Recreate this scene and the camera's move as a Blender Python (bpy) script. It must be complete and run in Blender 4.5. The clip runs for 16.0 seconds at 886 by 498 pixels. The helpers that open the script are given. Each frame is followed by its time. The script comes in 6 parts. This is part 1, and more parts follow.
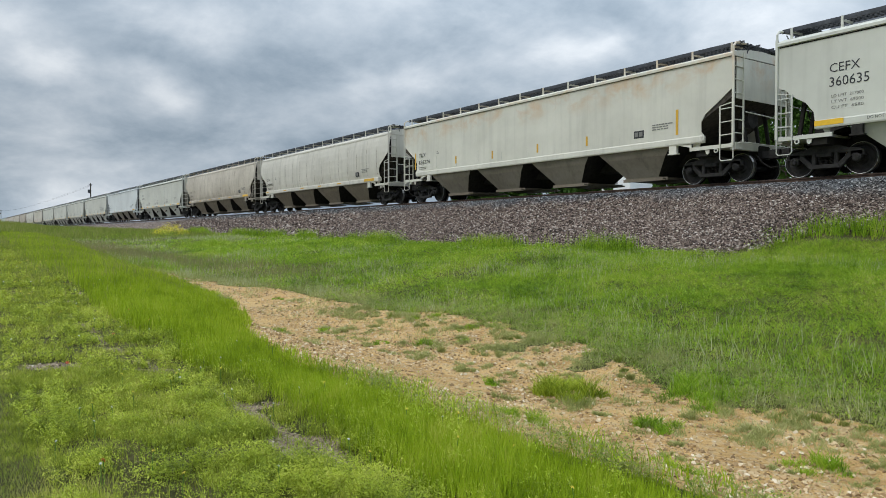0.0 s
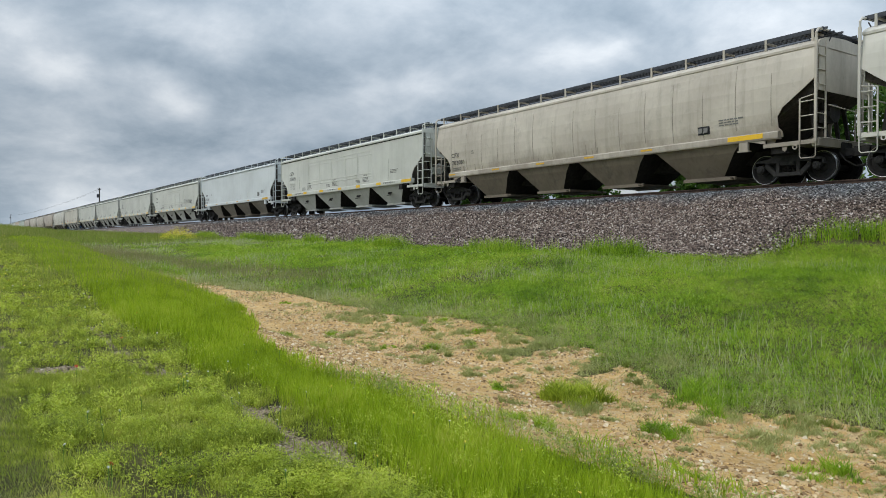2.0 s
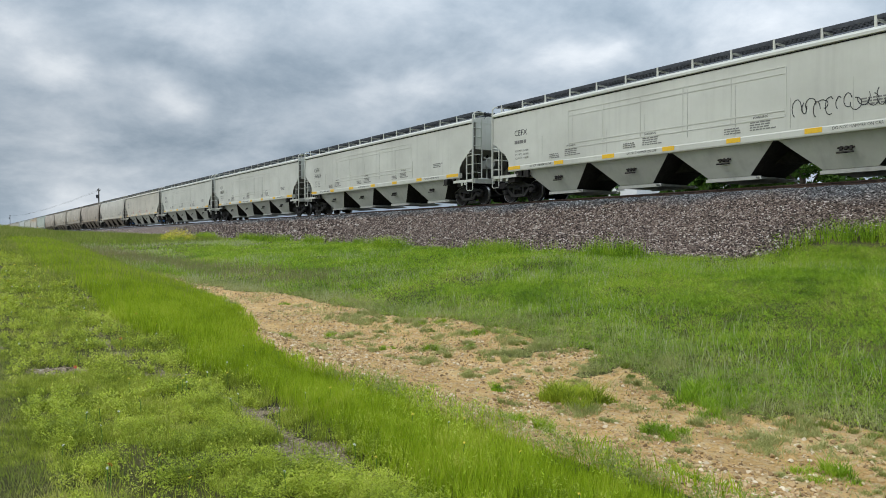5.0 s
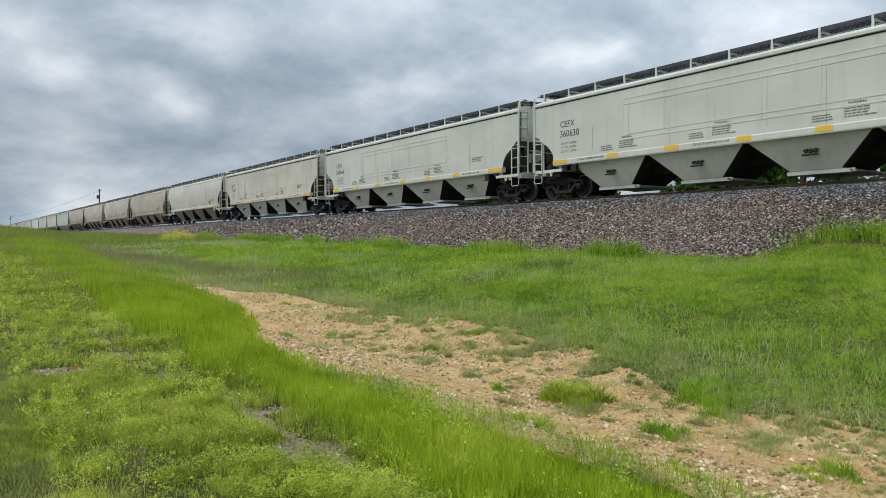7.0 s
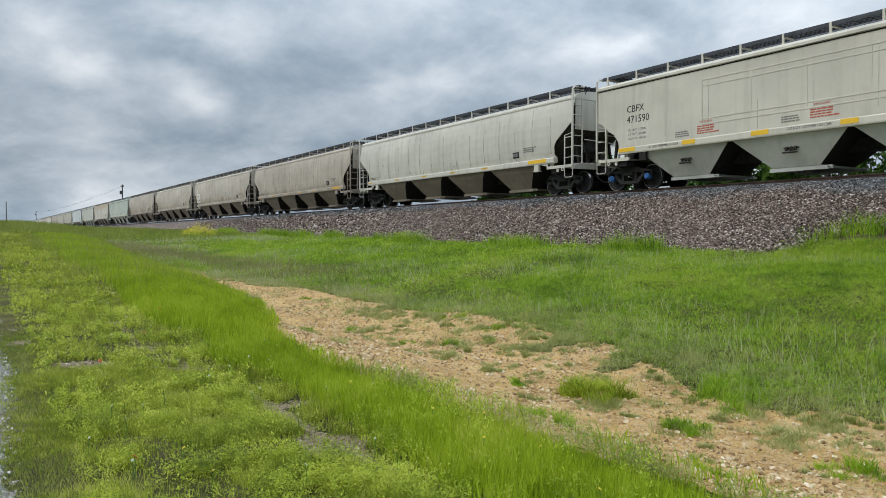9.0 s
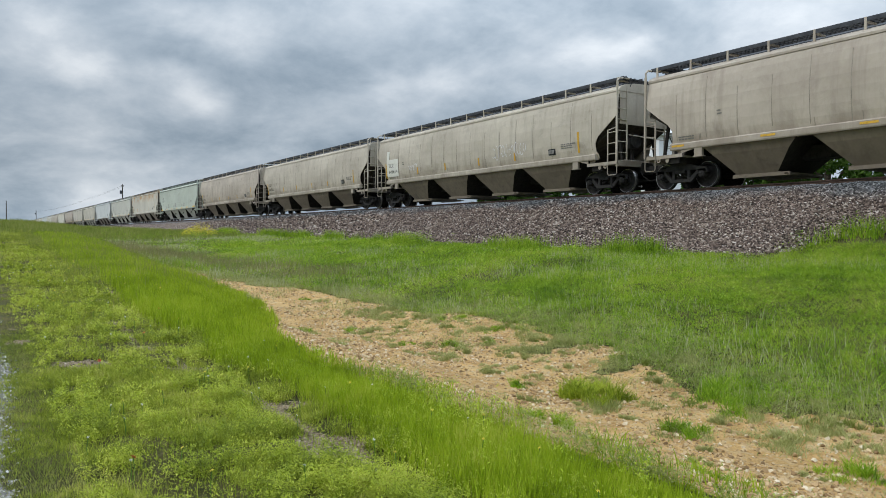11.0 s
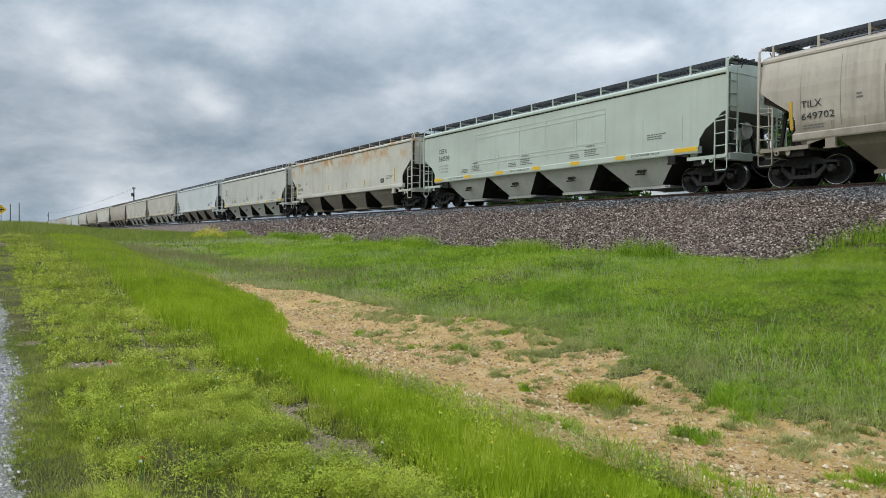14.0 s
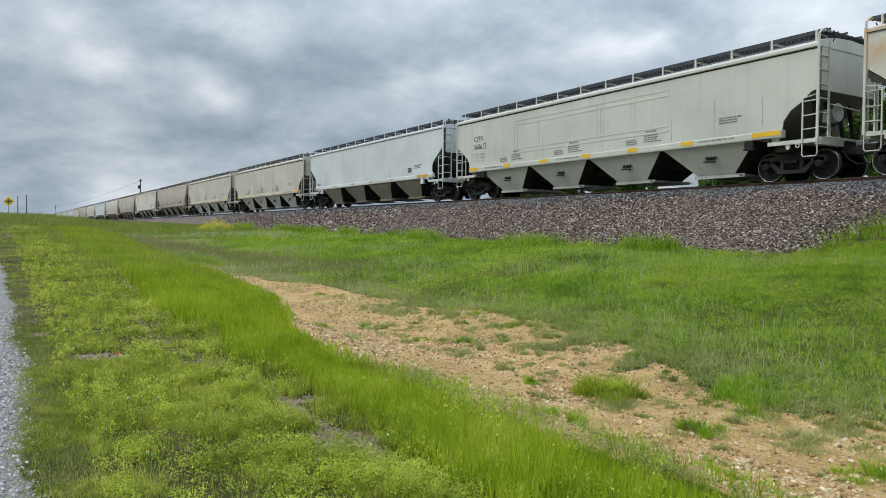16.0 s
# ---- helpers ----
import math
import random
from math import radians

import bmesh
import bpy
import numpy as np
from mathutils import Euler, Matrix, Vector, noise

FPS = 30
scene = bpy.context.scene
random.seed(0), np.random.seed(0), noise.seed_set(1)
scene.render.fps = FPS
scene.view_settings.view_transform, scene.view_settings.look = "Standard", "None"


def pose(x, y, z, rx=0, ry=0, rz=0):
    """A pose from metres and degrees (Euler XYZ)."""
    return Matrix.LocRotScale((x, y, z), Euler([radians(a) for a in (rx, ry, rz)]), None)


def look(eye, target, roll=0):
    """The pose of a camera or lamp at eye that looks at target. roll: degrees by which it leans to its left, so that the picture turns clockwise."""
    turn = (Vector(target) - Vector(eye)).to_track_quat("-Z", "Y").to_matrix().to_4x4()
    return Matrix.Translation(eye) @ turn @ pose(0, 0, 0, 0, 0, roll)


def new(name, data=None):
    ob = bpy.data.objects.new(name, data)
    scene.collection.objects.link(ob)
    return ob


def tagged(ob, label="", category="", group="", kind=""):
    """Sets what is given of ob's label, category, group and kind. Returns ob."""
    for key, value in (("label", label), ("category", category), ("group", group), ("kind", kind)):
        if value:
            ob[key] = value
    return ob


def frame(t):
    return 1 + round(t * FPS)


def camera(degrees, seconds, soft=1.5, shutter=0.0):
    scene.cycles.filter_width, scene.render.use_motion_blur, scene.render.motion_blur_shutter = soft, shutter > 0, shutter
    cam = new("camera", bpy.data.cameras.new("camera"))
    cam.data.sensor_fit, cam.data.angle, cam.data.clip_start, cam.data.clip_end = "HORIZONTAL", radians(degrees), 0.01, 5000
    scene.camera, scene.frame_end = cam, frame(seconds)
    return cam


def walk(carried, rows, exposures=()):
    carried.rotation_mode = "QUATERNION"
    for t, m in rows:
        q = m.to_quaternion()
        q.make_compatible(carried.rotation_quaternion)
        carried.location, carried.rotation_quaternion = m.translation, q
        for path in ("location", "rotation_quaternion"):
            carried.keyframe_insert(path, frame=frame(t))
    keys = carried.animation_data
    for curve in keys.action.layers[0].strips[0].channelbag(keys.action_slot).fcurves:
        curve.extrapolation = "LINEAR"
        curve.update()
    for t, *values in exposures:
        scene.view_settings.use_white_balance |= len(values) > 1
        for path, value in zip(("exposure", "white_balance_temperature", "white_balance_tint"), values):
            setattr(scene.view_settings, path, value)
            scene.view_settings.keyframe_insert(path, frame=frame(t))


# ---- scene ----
import functools

EYE = (0.0, 0.0, 1.6)
cam = camera(63.28, 16.0, soft=0.6, shutter=0.0)
TURNS = [
    (0, 88.763, 0.008, 55.052), (0.5, 88.748, -0.035, 55.298), (1, 88.858, -0.108, 55.450),
    (1.5, 89.028, -0.111, 55.558), (2, 89.108, -0.015, 55.613), (2.5, 89.069, 0.223, 55.566),
    (3, 88.950, 0.277, 55.505), (3.5, 88.882, 0.200, 55.482), (4, 88.945, 0.064, 55.568),
    (6.5, 89.349, -0.152, 55.511), (7, 89.177, 0.033, 55.610), (7.5, 89.000, 0.158, 55.866),
    (8, 88.835, 0.201, 56.325), (8.5, 88.712, 0.191, 56.829), (9, 88.761, 0.092, 57.128),
    (11.5, 88.861, -0.247, 57.140), (12, 88.830, -0.187, 57.336), (12.5, 88.877, -0.170, 57.529),
    (13, 88.948, -0.186, 57.700), (13.5, 89.054, -0.298, 57.808), (14, 89.124, -0.398, 57.866),
    (14.5, 89.057, -0.437, 57.905), (15, 88.862, -0.420, 57.961), (15.5, 88.667, -0.457, 58.069),
    (16, 88.558, -0.532, 58.318),
]
walk(cam, [(t, pose(*EYE, rx, ry, rz)) for t, rx, ry, rz in TURNS])

# ---------------------------------------------------------------- light
SKY_GAIN = 1.0
SUN_DIR = Vector((-0.25, -0.62, 0.74)).normalized()   # towards the sun, behind the camera


def make_world():
    w = bpy.data.worlds.new("overcast_sky")
    scene.world = w
    w.use_nodes = True
    nt = w.node_tree
    nt.nodes.clear()
    N, K = nt.nodes.new, nt.links.new
    out, bg = N("ShaderNodeOutputWorld"), N("ShaderNodeBackground")
    tc = N("ShaderNodeTexCoord")
    sky = N("ShaderNodeTexSky")
    sky.sky_type, sky.sun_disc = "NISHITA", False
    sky.sun_elevation = math.asin(SUN_DIR.z)
    sky.sun_rotation = math.atan2(SUN_DIR.x, SUN_DIR.y)
    sky.air_density, sky.dust_density = 1.0, 2.0
    sep = N("ShaderNodeSeparateXYZ")
    K(tc.outputs["Generated"], sep.inputs[0])

    def m(op, a, b=None, clamp=False):
        n = N("ShaderNodeMath")
        n.operation, n.use_clamp = op, clamp
        for i, v in enumerate((a, b)):
            if v is None:
                continue
            if isinstance(v, (int, float)):
                n.inputs[i].default_value = v
            else:
                K(v, n.inputs[i])
        return n.outputs[0]

    # the cloud sheet lies flat above: x/z, y/z gives its foreshortening towards the horizon
    up = m("MAXIMUM", sep.outputs[2], 0.0)
    den = m("ADD", up, 0.36)
    cx, cy = m("DIVIDE", sep.outputs[0], den), m("DIVIDE", sep.outputs[1], den)
    com = N("ShaderNodeCombineXYZ")
    K(cx, com.inputs[0]), K(cy, com.inputs[1])

    def nz(scale, detail, rough, dist, off):
        mp = N("ShaderNodeMapping")
        mp.inputs["Location"].default_value = off
        K(com.outputs[0], mp.inputs[0])
        n = N("ShaderNodeTexNoise")
        n.inputs["Scale"].default_value, n.inputs["Detail"].default_value = scale, detail
        n.inputs["Roughness"].default_value, n.inputs["Distortion"].default_value = rough, dist
        K(mp.outputs[0], n.inputs["Vector"])
        return n.outputs["Fac"]

    big = nz(1.05, 3, 0.5, 0.4, CLOUD_OFF)
    fine = nz(3.3, 8, 0.6, 0.15, (3.1, 7.7, 0))
    mix = m("ADD", 0.085, m("ADD", m("MULTIPLY", big, 0.40), m("MULTIPLY", fine, 0.44)))
    # thick and thin places in the cloud sheet, with frayed outlines
    fray = N("ShaderNodeTexNoise")
    fray.inputs["Scale"].default_value, fray.inputs["Detail"].default_value = 3.4, 6
    K(com.outputs[0], fray.inputs["Vector"])
    mid = N("ShaderNodeVectorMath")
    mid.operation = "MULTIPLY_ADD"
    K(fray.outputs["Color"], mid.inputs[0])
    mid.inputs[1].default_value, mid.inputs[2].default_value = (0.34, 0.34, 0), (-0.17, -0.17, 0)
    warp = N("ShaderNodeVectorMath")
    K(com.outputs[0], warp.inputs[0]), K(mid.outputs[0], warp.inputs[1])
    for px, py, r, amount in CLOUDS:
        dist = N("ShaderNodeVectorMath")
        dist.operation = "DISTANCE"
        K(warp.outputs[0], dist.inputs[0])
        dist.inputs[1].default_value = (px, py, 0)
        q = m("DIVIDE", dist.outputs["Value"], r)
        mix = m("ADD", mix, m("MULTIPLY", m("POWER", 2.718, m("MULTIPLY", m("MULTIPLY", q, q), -1.0)), amount))
    ramp = N("ShaderNodeValToRGB")
    K(mix, ramp.inputs[0])
    cr = ramp.color_ramp
    cr.elements[0].position, cr.elements[0].color = 0.35, (0.195, 0.262, 0.345, 1)
    cr.elements[1].position, cr.elements[1].color = 0.68, (0.76, 0.81, 0.86, 1)
    for pos, col in ((0.44, (0.295, 0.37, 0.45, 1)), (0.51, (0.41, 0.485, 0.565, 1)), (0.59, (0.56, 0.625, 0.695, 1))):
        e = cr.elements.new(pos)
        e.color = col
    # an overcast sky is about three times as bright overhead as at the horizon
    grad = m("ADD", 0.83, m("MULTIPLY", m("POWER", up, 1.3), 2.6))
    # and thinner towards one side
    thin = m("ADD", 1.0, m("ADD", m("MULTIPLY", sep.outputs[0], 0.2), m("MULTIPLY", sep.outputs[1], 0.1)))
    grad = m("MULTIPLY", grad, thin)
    # a paler strip of far cloud low down
    grad = m("ADD", grad, m("MULTIPLY", m("POWER", m("SUBTRACT", 1.0, up), 14.0), 0.5))
    sc = N("ShaderNodeVectorMath")
    sc.operation = "SCALE"
    K(ramp.outputs[0], sc.inputs[0]), K(grad, sc.inputs["Scale"])
    sk = N("ShaderNodeVectorMath")
    sk.operation = "SCALE"
    K(sky.outputs[0], sk.inputs[0])
    sk.inputs["Scale"].default_value = 0.05
    mx = N("ShaderNodeMix")
    mx.data_type = "RGBA"
    mx.inputs["Factor"].default_value = 0.92
    K(sk.outputs[0], mx.inputs["A"]), K(sc.outputs[0], mx.inputs["B"])
    K(mx.outputs["Result"], bg.inputs["Color"])
    bg.inputs["Strength"].default_value = SKY_GAIN
    K(bg.outputs[0], out.inputs[0])


CLOUD_OFF = (4.6, 2.2, 0.0)
# the cloud sheet's thin (+) and thick (-) places: x, y over the height, radius, amount
CLOUDS = [(-1.60, 0.09, 0.07, 0.10), (-1.71, 0.19, 0.06, 0.11), (-1.78, 0.44, 0.06, 0.11), (-1.47, 0.32, 0.06, 0.07),
          (-1.43, 0.51, 0.10, 0.08), (-1.46, 0.94, 0.08, 0.11), (-1.57, 0.88, 0.07, 0.09), (-1.13, 1.18, 0.07, 0.13),
          (-0.82, 1.37, 0.20, 0.12), (-2.32, 0.30, 0.22, 0.13), (-1.97, 0.30, 0.13, -0.04), (-1.85, 0.62, 0.12, -0.02),
          (-1.63, 0.36, 0.09, -0.07), (-2.12, 0.06, 0.10, -0.03), (-1.52, 0.67, 0.10, 0.03), (-1.22, 0.90, 0.13, -0.04),
          (-1.02, 1.10, 0.10, -0.04), (-1.50, -0.05, 0.10, -0.04), (-1.30, 0.70, 0.12, 0.04)]
make_world()
sun = new("sun", bpy.data.lights.new("sun", "SUN"))
sun.data.energy, sun.data.angle, sun.data.color = 1.5, radians(35), (1.0, 0.97, 0.92)
sun.matrix_world = look((0, 0, 60), Vector((0, 0, 60)) - SUN_DIR)
scene.view_settings.exposure = 0.09

# ---------------------------------------------------------------- materials


class Mat:
    """A small wrapper that builds one node material."""

    def __init__(self, name, rough=0.6, metal=0.0, spec=0.5):
        self.mat = bpy.data.materials.new(name)
        self.mat.use_nodes = True
        self.nt = self.mat.node_tree
        self.bsdf = self.nt.nodes["Principled BSDF"]
        self.bsdf.inputs["Roughness"].default_value = rough
        self.bsdf.inputs["Metallic"].default_value = metal
        self.bsdf.inputs["Specular IOR Level"].default_value = spec
        self.tc = self.nt.nodes.new("ShaderNodeTexCoord")

    def node(self, kind, **kw):
        n = self.nt.nodes.new(kind)
        for k, v in kw.items():
            n.inputs[k.replace("_", " ")].default_value = v
        return n

    def link(self, a, b):
        self.nt.links.new(a, b)

    def coord(self, scale=(1, 1, 1), shift=None):
        mp = self.node("ShaderNodeMapping")
        mp.inputs["Scale"].default_value = scale
        self.link(self.tc.outputs["Object"], mp.inputs[0])
        if shift is not None:
            self.link(shift, mp.inputs["Location"])
        return mp.outputs[0]

    def noise(self, scale, detail=4, rough=0.55, vec=None, dist=0.0):
        n = self.node("ShaderNodeTexNoise", Scale=scale, Detail=detail, Roughness=rough, Distortion=dist)
        self.link(vec if vec is not None else self.tc.outputs["Object"], n.inputs["Vector"])
        return n.outputs["Fac"]

    def ramp(self, fac, stops):
        r = self.node("ShaderNodeValToRGB")
        self.link(fac, r.inputs[0])
        els = r.color_ramp.elements
        while len(els) < len(stops):
            els.new(0.5)
        for e, (p, c) in zip(els, stops):
            e.position = p
            e.color = (c, c, c, 1) if isinstance(c, (int, float)) else (*c, 1)
        return r.outputs[0]

    def math(self, op, a, b=0.0):
        n = self.nt.nodes.new("ShaderNodeMath")
        n.operation, n.use_clamp = op, False
        for i, v in enumerate((a, b)):
            if isinstance(v, (int, float)):
                n.inputs[i].default_value = v
            else:
                self.link(v, n.inputs[i])
        return n.outputs[0]

    def mix(self, fac, a, b, mode="MIX"):
        n = self.nt.nodes.new("ShaderNodeMix")
        n.data_type, n.blend_type = "RGBA", mode
        for key, v in (("Factor", fac), ("A", a), ("B", b)):
            if isinstance(v, (int, float)):
                n.inputs[key].default_value = v if key == "Factor" else (v, v, v, 1)
            elif isinstance(v, tuple):
                n.inputs[key].default_value = (*v, 1)
            else:
                self.link(v, n.inputs[key])
        return n.outputs["Result"]

    def colour(self, c):
        if isinstance(c, tuple):
            self.bsdf.inputs["Base Color"].default_value = (*c, 1)
        else:
            self.link(c, self.bsdf.inputs["Base Color"])
        return self

    def rough(self, r):
        self.link(r, self.bsdf.inputs["Roughness"])
        return self

    def bump(self, h, strength=0.3, dist=0.02):
        b = self.node("ShaderNodeBump", Strength=strength, Distance=dist)
        self.link(h, b.inputs["Height"])
        self.link(b.outputs[0], self.bsdf.inputs["Normal"])
        return self


# ---------------------------------------------------------------- the lie of the land
YC = 22.107          # centre of the track
RAIL = 3.282         # top of the rails
SIDE = 1.6           # half width of a car


def smooth(a, b, v):
    t = np.clip((np.asarray(v, float) - a) / (b - a), 0, 1)
    return t * t * (3 - 2 * t)


def waves(x, y, seed, scale):
    """Cheap smooth value noise on numpy arrays, -1 to 1."""
    x, y = np.asarray(x, float) / scale + seed * 17.31, np.asarray(y, float) / scale + seed * 9.17
    xi, yi = np.floor(x), np.floor(y)
    fx, fy = x - xi, y - yi
    fx, fy = fx * fx * (3 - 2 * fx), fy * fy * (3 - 2 * fy)

    def h(a, b):
        v = np.sin(a * 127.1 + b * 311.7 + seed * 74.7) * 43758.5453
        return (v - np.floor(v)) * 2 - 1

    return (h(xi, yi) * (1 - fx) + h(xi + 1, yi) * fx) * (1 - fy) + (h(xi, yi + 1) * (1 - fx) + h(xi + 1, yi + 1) * fx) * fy


def fbm(x, y, seed, scale, octaves=4):
    out, amp = 0.0, 1.0
    for k in range(octaves):
        out = out + amp * waves(x, y, seed + k * 3, scale / 2 ** k)
        amp *= 0.5
    return out / 1.9


def toe(x):
    """Where the ballast meets the grass bank."""
    return 16.95 + 0.28 * fbm(x, 0 * np.asarray(x, float), 5, 5.0) + 2.0 * smooth(-10.7, -9.6, x) - 0.6 * smooth(-15, -12.5, x) * (1 - smooth(-10.9, -10.2, x))


def terrain(x, y):
    x, y = np.asarray(x, float), np.asarray(y, float)
    near = np.interp(y, [-30, -4, 0.3, 2.1, 2.35, 2.7, 3.6, 4.3, 5.2, 6.2, 7.4, 9.0, 12.0, 14.5, 17.0, 19.0, 26.0, 29.0, 60.0],
                     [0.1, -0.02, 0.0, -0.02, -0.07, -0.0, 0.0, -0.12, -0.42, -0.5, -0.43, -0.22, 0.32, 0.78, 1.12, 1.7, 1.7, 1.0, 0.9])
    rise = smooth(3, 80, -x) ** 0.9
    plateau = np.interp(y, [-5, 3, 8, 14, 17, 19, 26, 30], [2.65, 2.6, 2.12, 1.92, 1.98, 2.3, 2.4, 2.4]) + 0.45 * smooth(85, 150, -x)
    toe_rise = smooth(8, 90, -x)
    r = np.where(y < 12, rise, rise + (toe_rise - rise) * np.clip((y - 12) / 5, 0, 1))
    z = near * (1 - r) + plateau * r
    z = z - 1.5 * smooth(150, 230, -x) * (1 - smooth(15, 18, y))
    far = smooth(40, 200, np.hypot(x, y))
    bumps = 0.05 * fbm(x, y, 2, 2.6) * (1 - smooth(18, 19, y)) * smooth(0.2, 1.4, y) + 0.018 * fbm(x, y, 9, 0.6)
    bumps = bumps + 0.10 * fbm(x, y, 12, 2.0) * smooth(8.6, 10.5, y) * (1 - smooth(15.8, 16.8, y))
    return z + bumps + far * 0.25 * waves(x, y, 4, 60)


def dirt_edges(x):
    """The near and the far edge of the bare earth in the ditch."""
    near = np.interp(x, [-30, -24, -20, -16, -13, -11, -8, -5, -3, 2], [5.9, 6.3, 6.2, 5.5, 4.6, 3.9, 3.45, 3.55, 3.65, 3.7])
    far = np.interp(x, [-30, -27, -24, -22, -19.6, -16.5, -14, -13, -9.6, -8, -7, -5.6, -4.7, -2, 4],
                    [4.7, 5.4, 6.5, 7.3, 8.0, 8.2, 8.1, 8.8, 9.0, 8.8, 8.5, 7.9, 7.8, 7.7, 7.4])
    return near, far


def dirt_mask(x, y):
    """Bare tan earth in the ditch, 0 to 1."""
    x, y = np.asarray(x, float), np.asarray(y, float)
    near, far = dirt_edges(x)
    d = np.minimum(y - near - 0.15 * waves(x, 0 * x, 25, 1.6), far + 0.25 * waves(x, 0 * x, 23, 2.2) - y) + 0.32 * fbm(x, y, 21, 1.3)
    d = d - 0.9 * smooth(20, 24, -x) * (0.5 - 0.9 * fbm(x, y, 22, 1.1))
    upper = smooth(6.4, 7.6, y) * smooth(14.5, 12.5, -x)
    patch = np.maximum(fbm(x, y, 33, 0.9) - 0.02, 0) * upper + 0.2 * np.maximum(fbm(x, y, 35, 0.5) - 0.25, 0)
    d = d - 1.9 * patch - 1.0 * np.exp(-((x + 5.6) / 0.75) ** 2 - ((y - 7.9) / 0.45) ** 2)
    spot = 0.5 - np.hypot((x + 33.2) / 2.4, (y - 4.2) / 0.7) + 0.4 * fbm(x, y, 24, 0.9)
    bits = 0.35 - np.abs(y - np.interp(x, [-29, -20], [5.5, 6.9])) * 0.9 + 1.1 * fbm(x, y, 26, 0.9) - 2 * smooth(28, 30, -x) - 2 * smooth(-19, -17, x)
    return smooth(-0.04, 0.16, np.maximum(np.maximum(d, spot), bits))


def rut_mask(x, y):
    """A worn stony rut in the verge, and small bald spots beside it."""
    x, y = np.asarray(x, float), np.asarray(y, float)
    mid = np.interp(x, [-20, -10.5, -9.2, -7.8, -5.0, -3, 2], [2.3, 1.75, 2.05, 2.28, 2.32, 2.4, 2.3])
    bulge = np.exp(-((x + 4.95) / 0.5) ** 2)
    line = 1 - np.abs(y - mid + 0.06 * bulge - 0.08 * waves(x, 0 * x, 41, 1.5)) / (0.1 + 0.3 * bulge) - 0.75 * smooth(10.5, 13, -x) - 0.35 * smooth(-3.6, -2.8, x)
    line = line + 1.2 * fbm(x, y, 42, 0.6) - 0.35 + 0.45 * bulge - 0.5 * smooth(-4.5, -3.9, x)
    spots = fbm(x, y, 43, 0.7) - 0.3 - 0.12 * smooth(12, 20, -x) - 0.4 * smooth(2.5, 3.0, y) + 0.3 * np.exp(-((x + 9.2) / 1.6) ** 2 - ((y - 0.9) / 0.3) ** 2)
    return np.maximum(smooth(0.0, 0.4, line), smooth(0, 0.25, spots)) * (y < 3.4) * (y > 0.3)


def gravel_mask(x, y):
    return (1 - smooth(-0.1, 0.22, y - 0.14 + 0.75 * smooth(14, 45, -np.asarray(x, float)) - 0.2 * fbm(x, y, 51, 0.8))) * smooth(-7.5, -6.9, y + 0.4 * fbm(x, y, 52, 2.0))
# ---------------------------------------------------------------- ground


def grid_axis(parts):
    out = []
    for a, b, n in parts:
        out += list(np.linspace(a, b, n, endpoint=False))
    return np.array(out + [parts[-1][1]])


def sheet(name, X, Y, Z, cover=None):
    me = bpy.data.meshes.new(name)
    ny, nx = X.shape
    idx = np.arange(nx * ny).reshape(ny, nx)
    faces = np.stack([idx[:-1, :-1], idx[:-1, 1:], idx[1:, 1:], idx[1:, :-1]], -1).reshape(-1, 4)
    raw_mesh(me, np.stack([X, Y, Z], -1).reshape(-1, 3), [faces], True)
    if cover is not None:
        at = me.color_attributes.new("cover", "FLOAT_COLOR", "POINT")
        at.data.foreach_set("color", np.stack([*cover, np.ones_like(X)], -1).reshape(-1).astype(np.float32))
    return new(name, me)


def raw_mesh(me, verts, face_groups, soft=False):
    """Fills a mesh from arrays; each face group holds faces of one size."""
    me.vertices.add(len(verts))
    me.vertices.foreach_set("co", np.asarray(verts, np.float32).reshape(-1))
    sizes = np.concatenate([np.full(len(f), f.shape[1]) for f in face_groups])
    loops = np.concatenate([f.reshape(-1) for f in face_groups]).astype(np.int32)
    me.loops.add(len(loops))
    me.loops.foreach_set("vertex_index", loops)
    me.polygons.add(len(sizes))
    me.polygons.foreach_set("loop_start", np.concatenate([[0], np.cumsum(sizes)[:-1]]).astype(np.int32))
    me.polygons.foreach_set("use_smooth", np.full(len(sizes), soft))
    me.update(calc_edges=True)


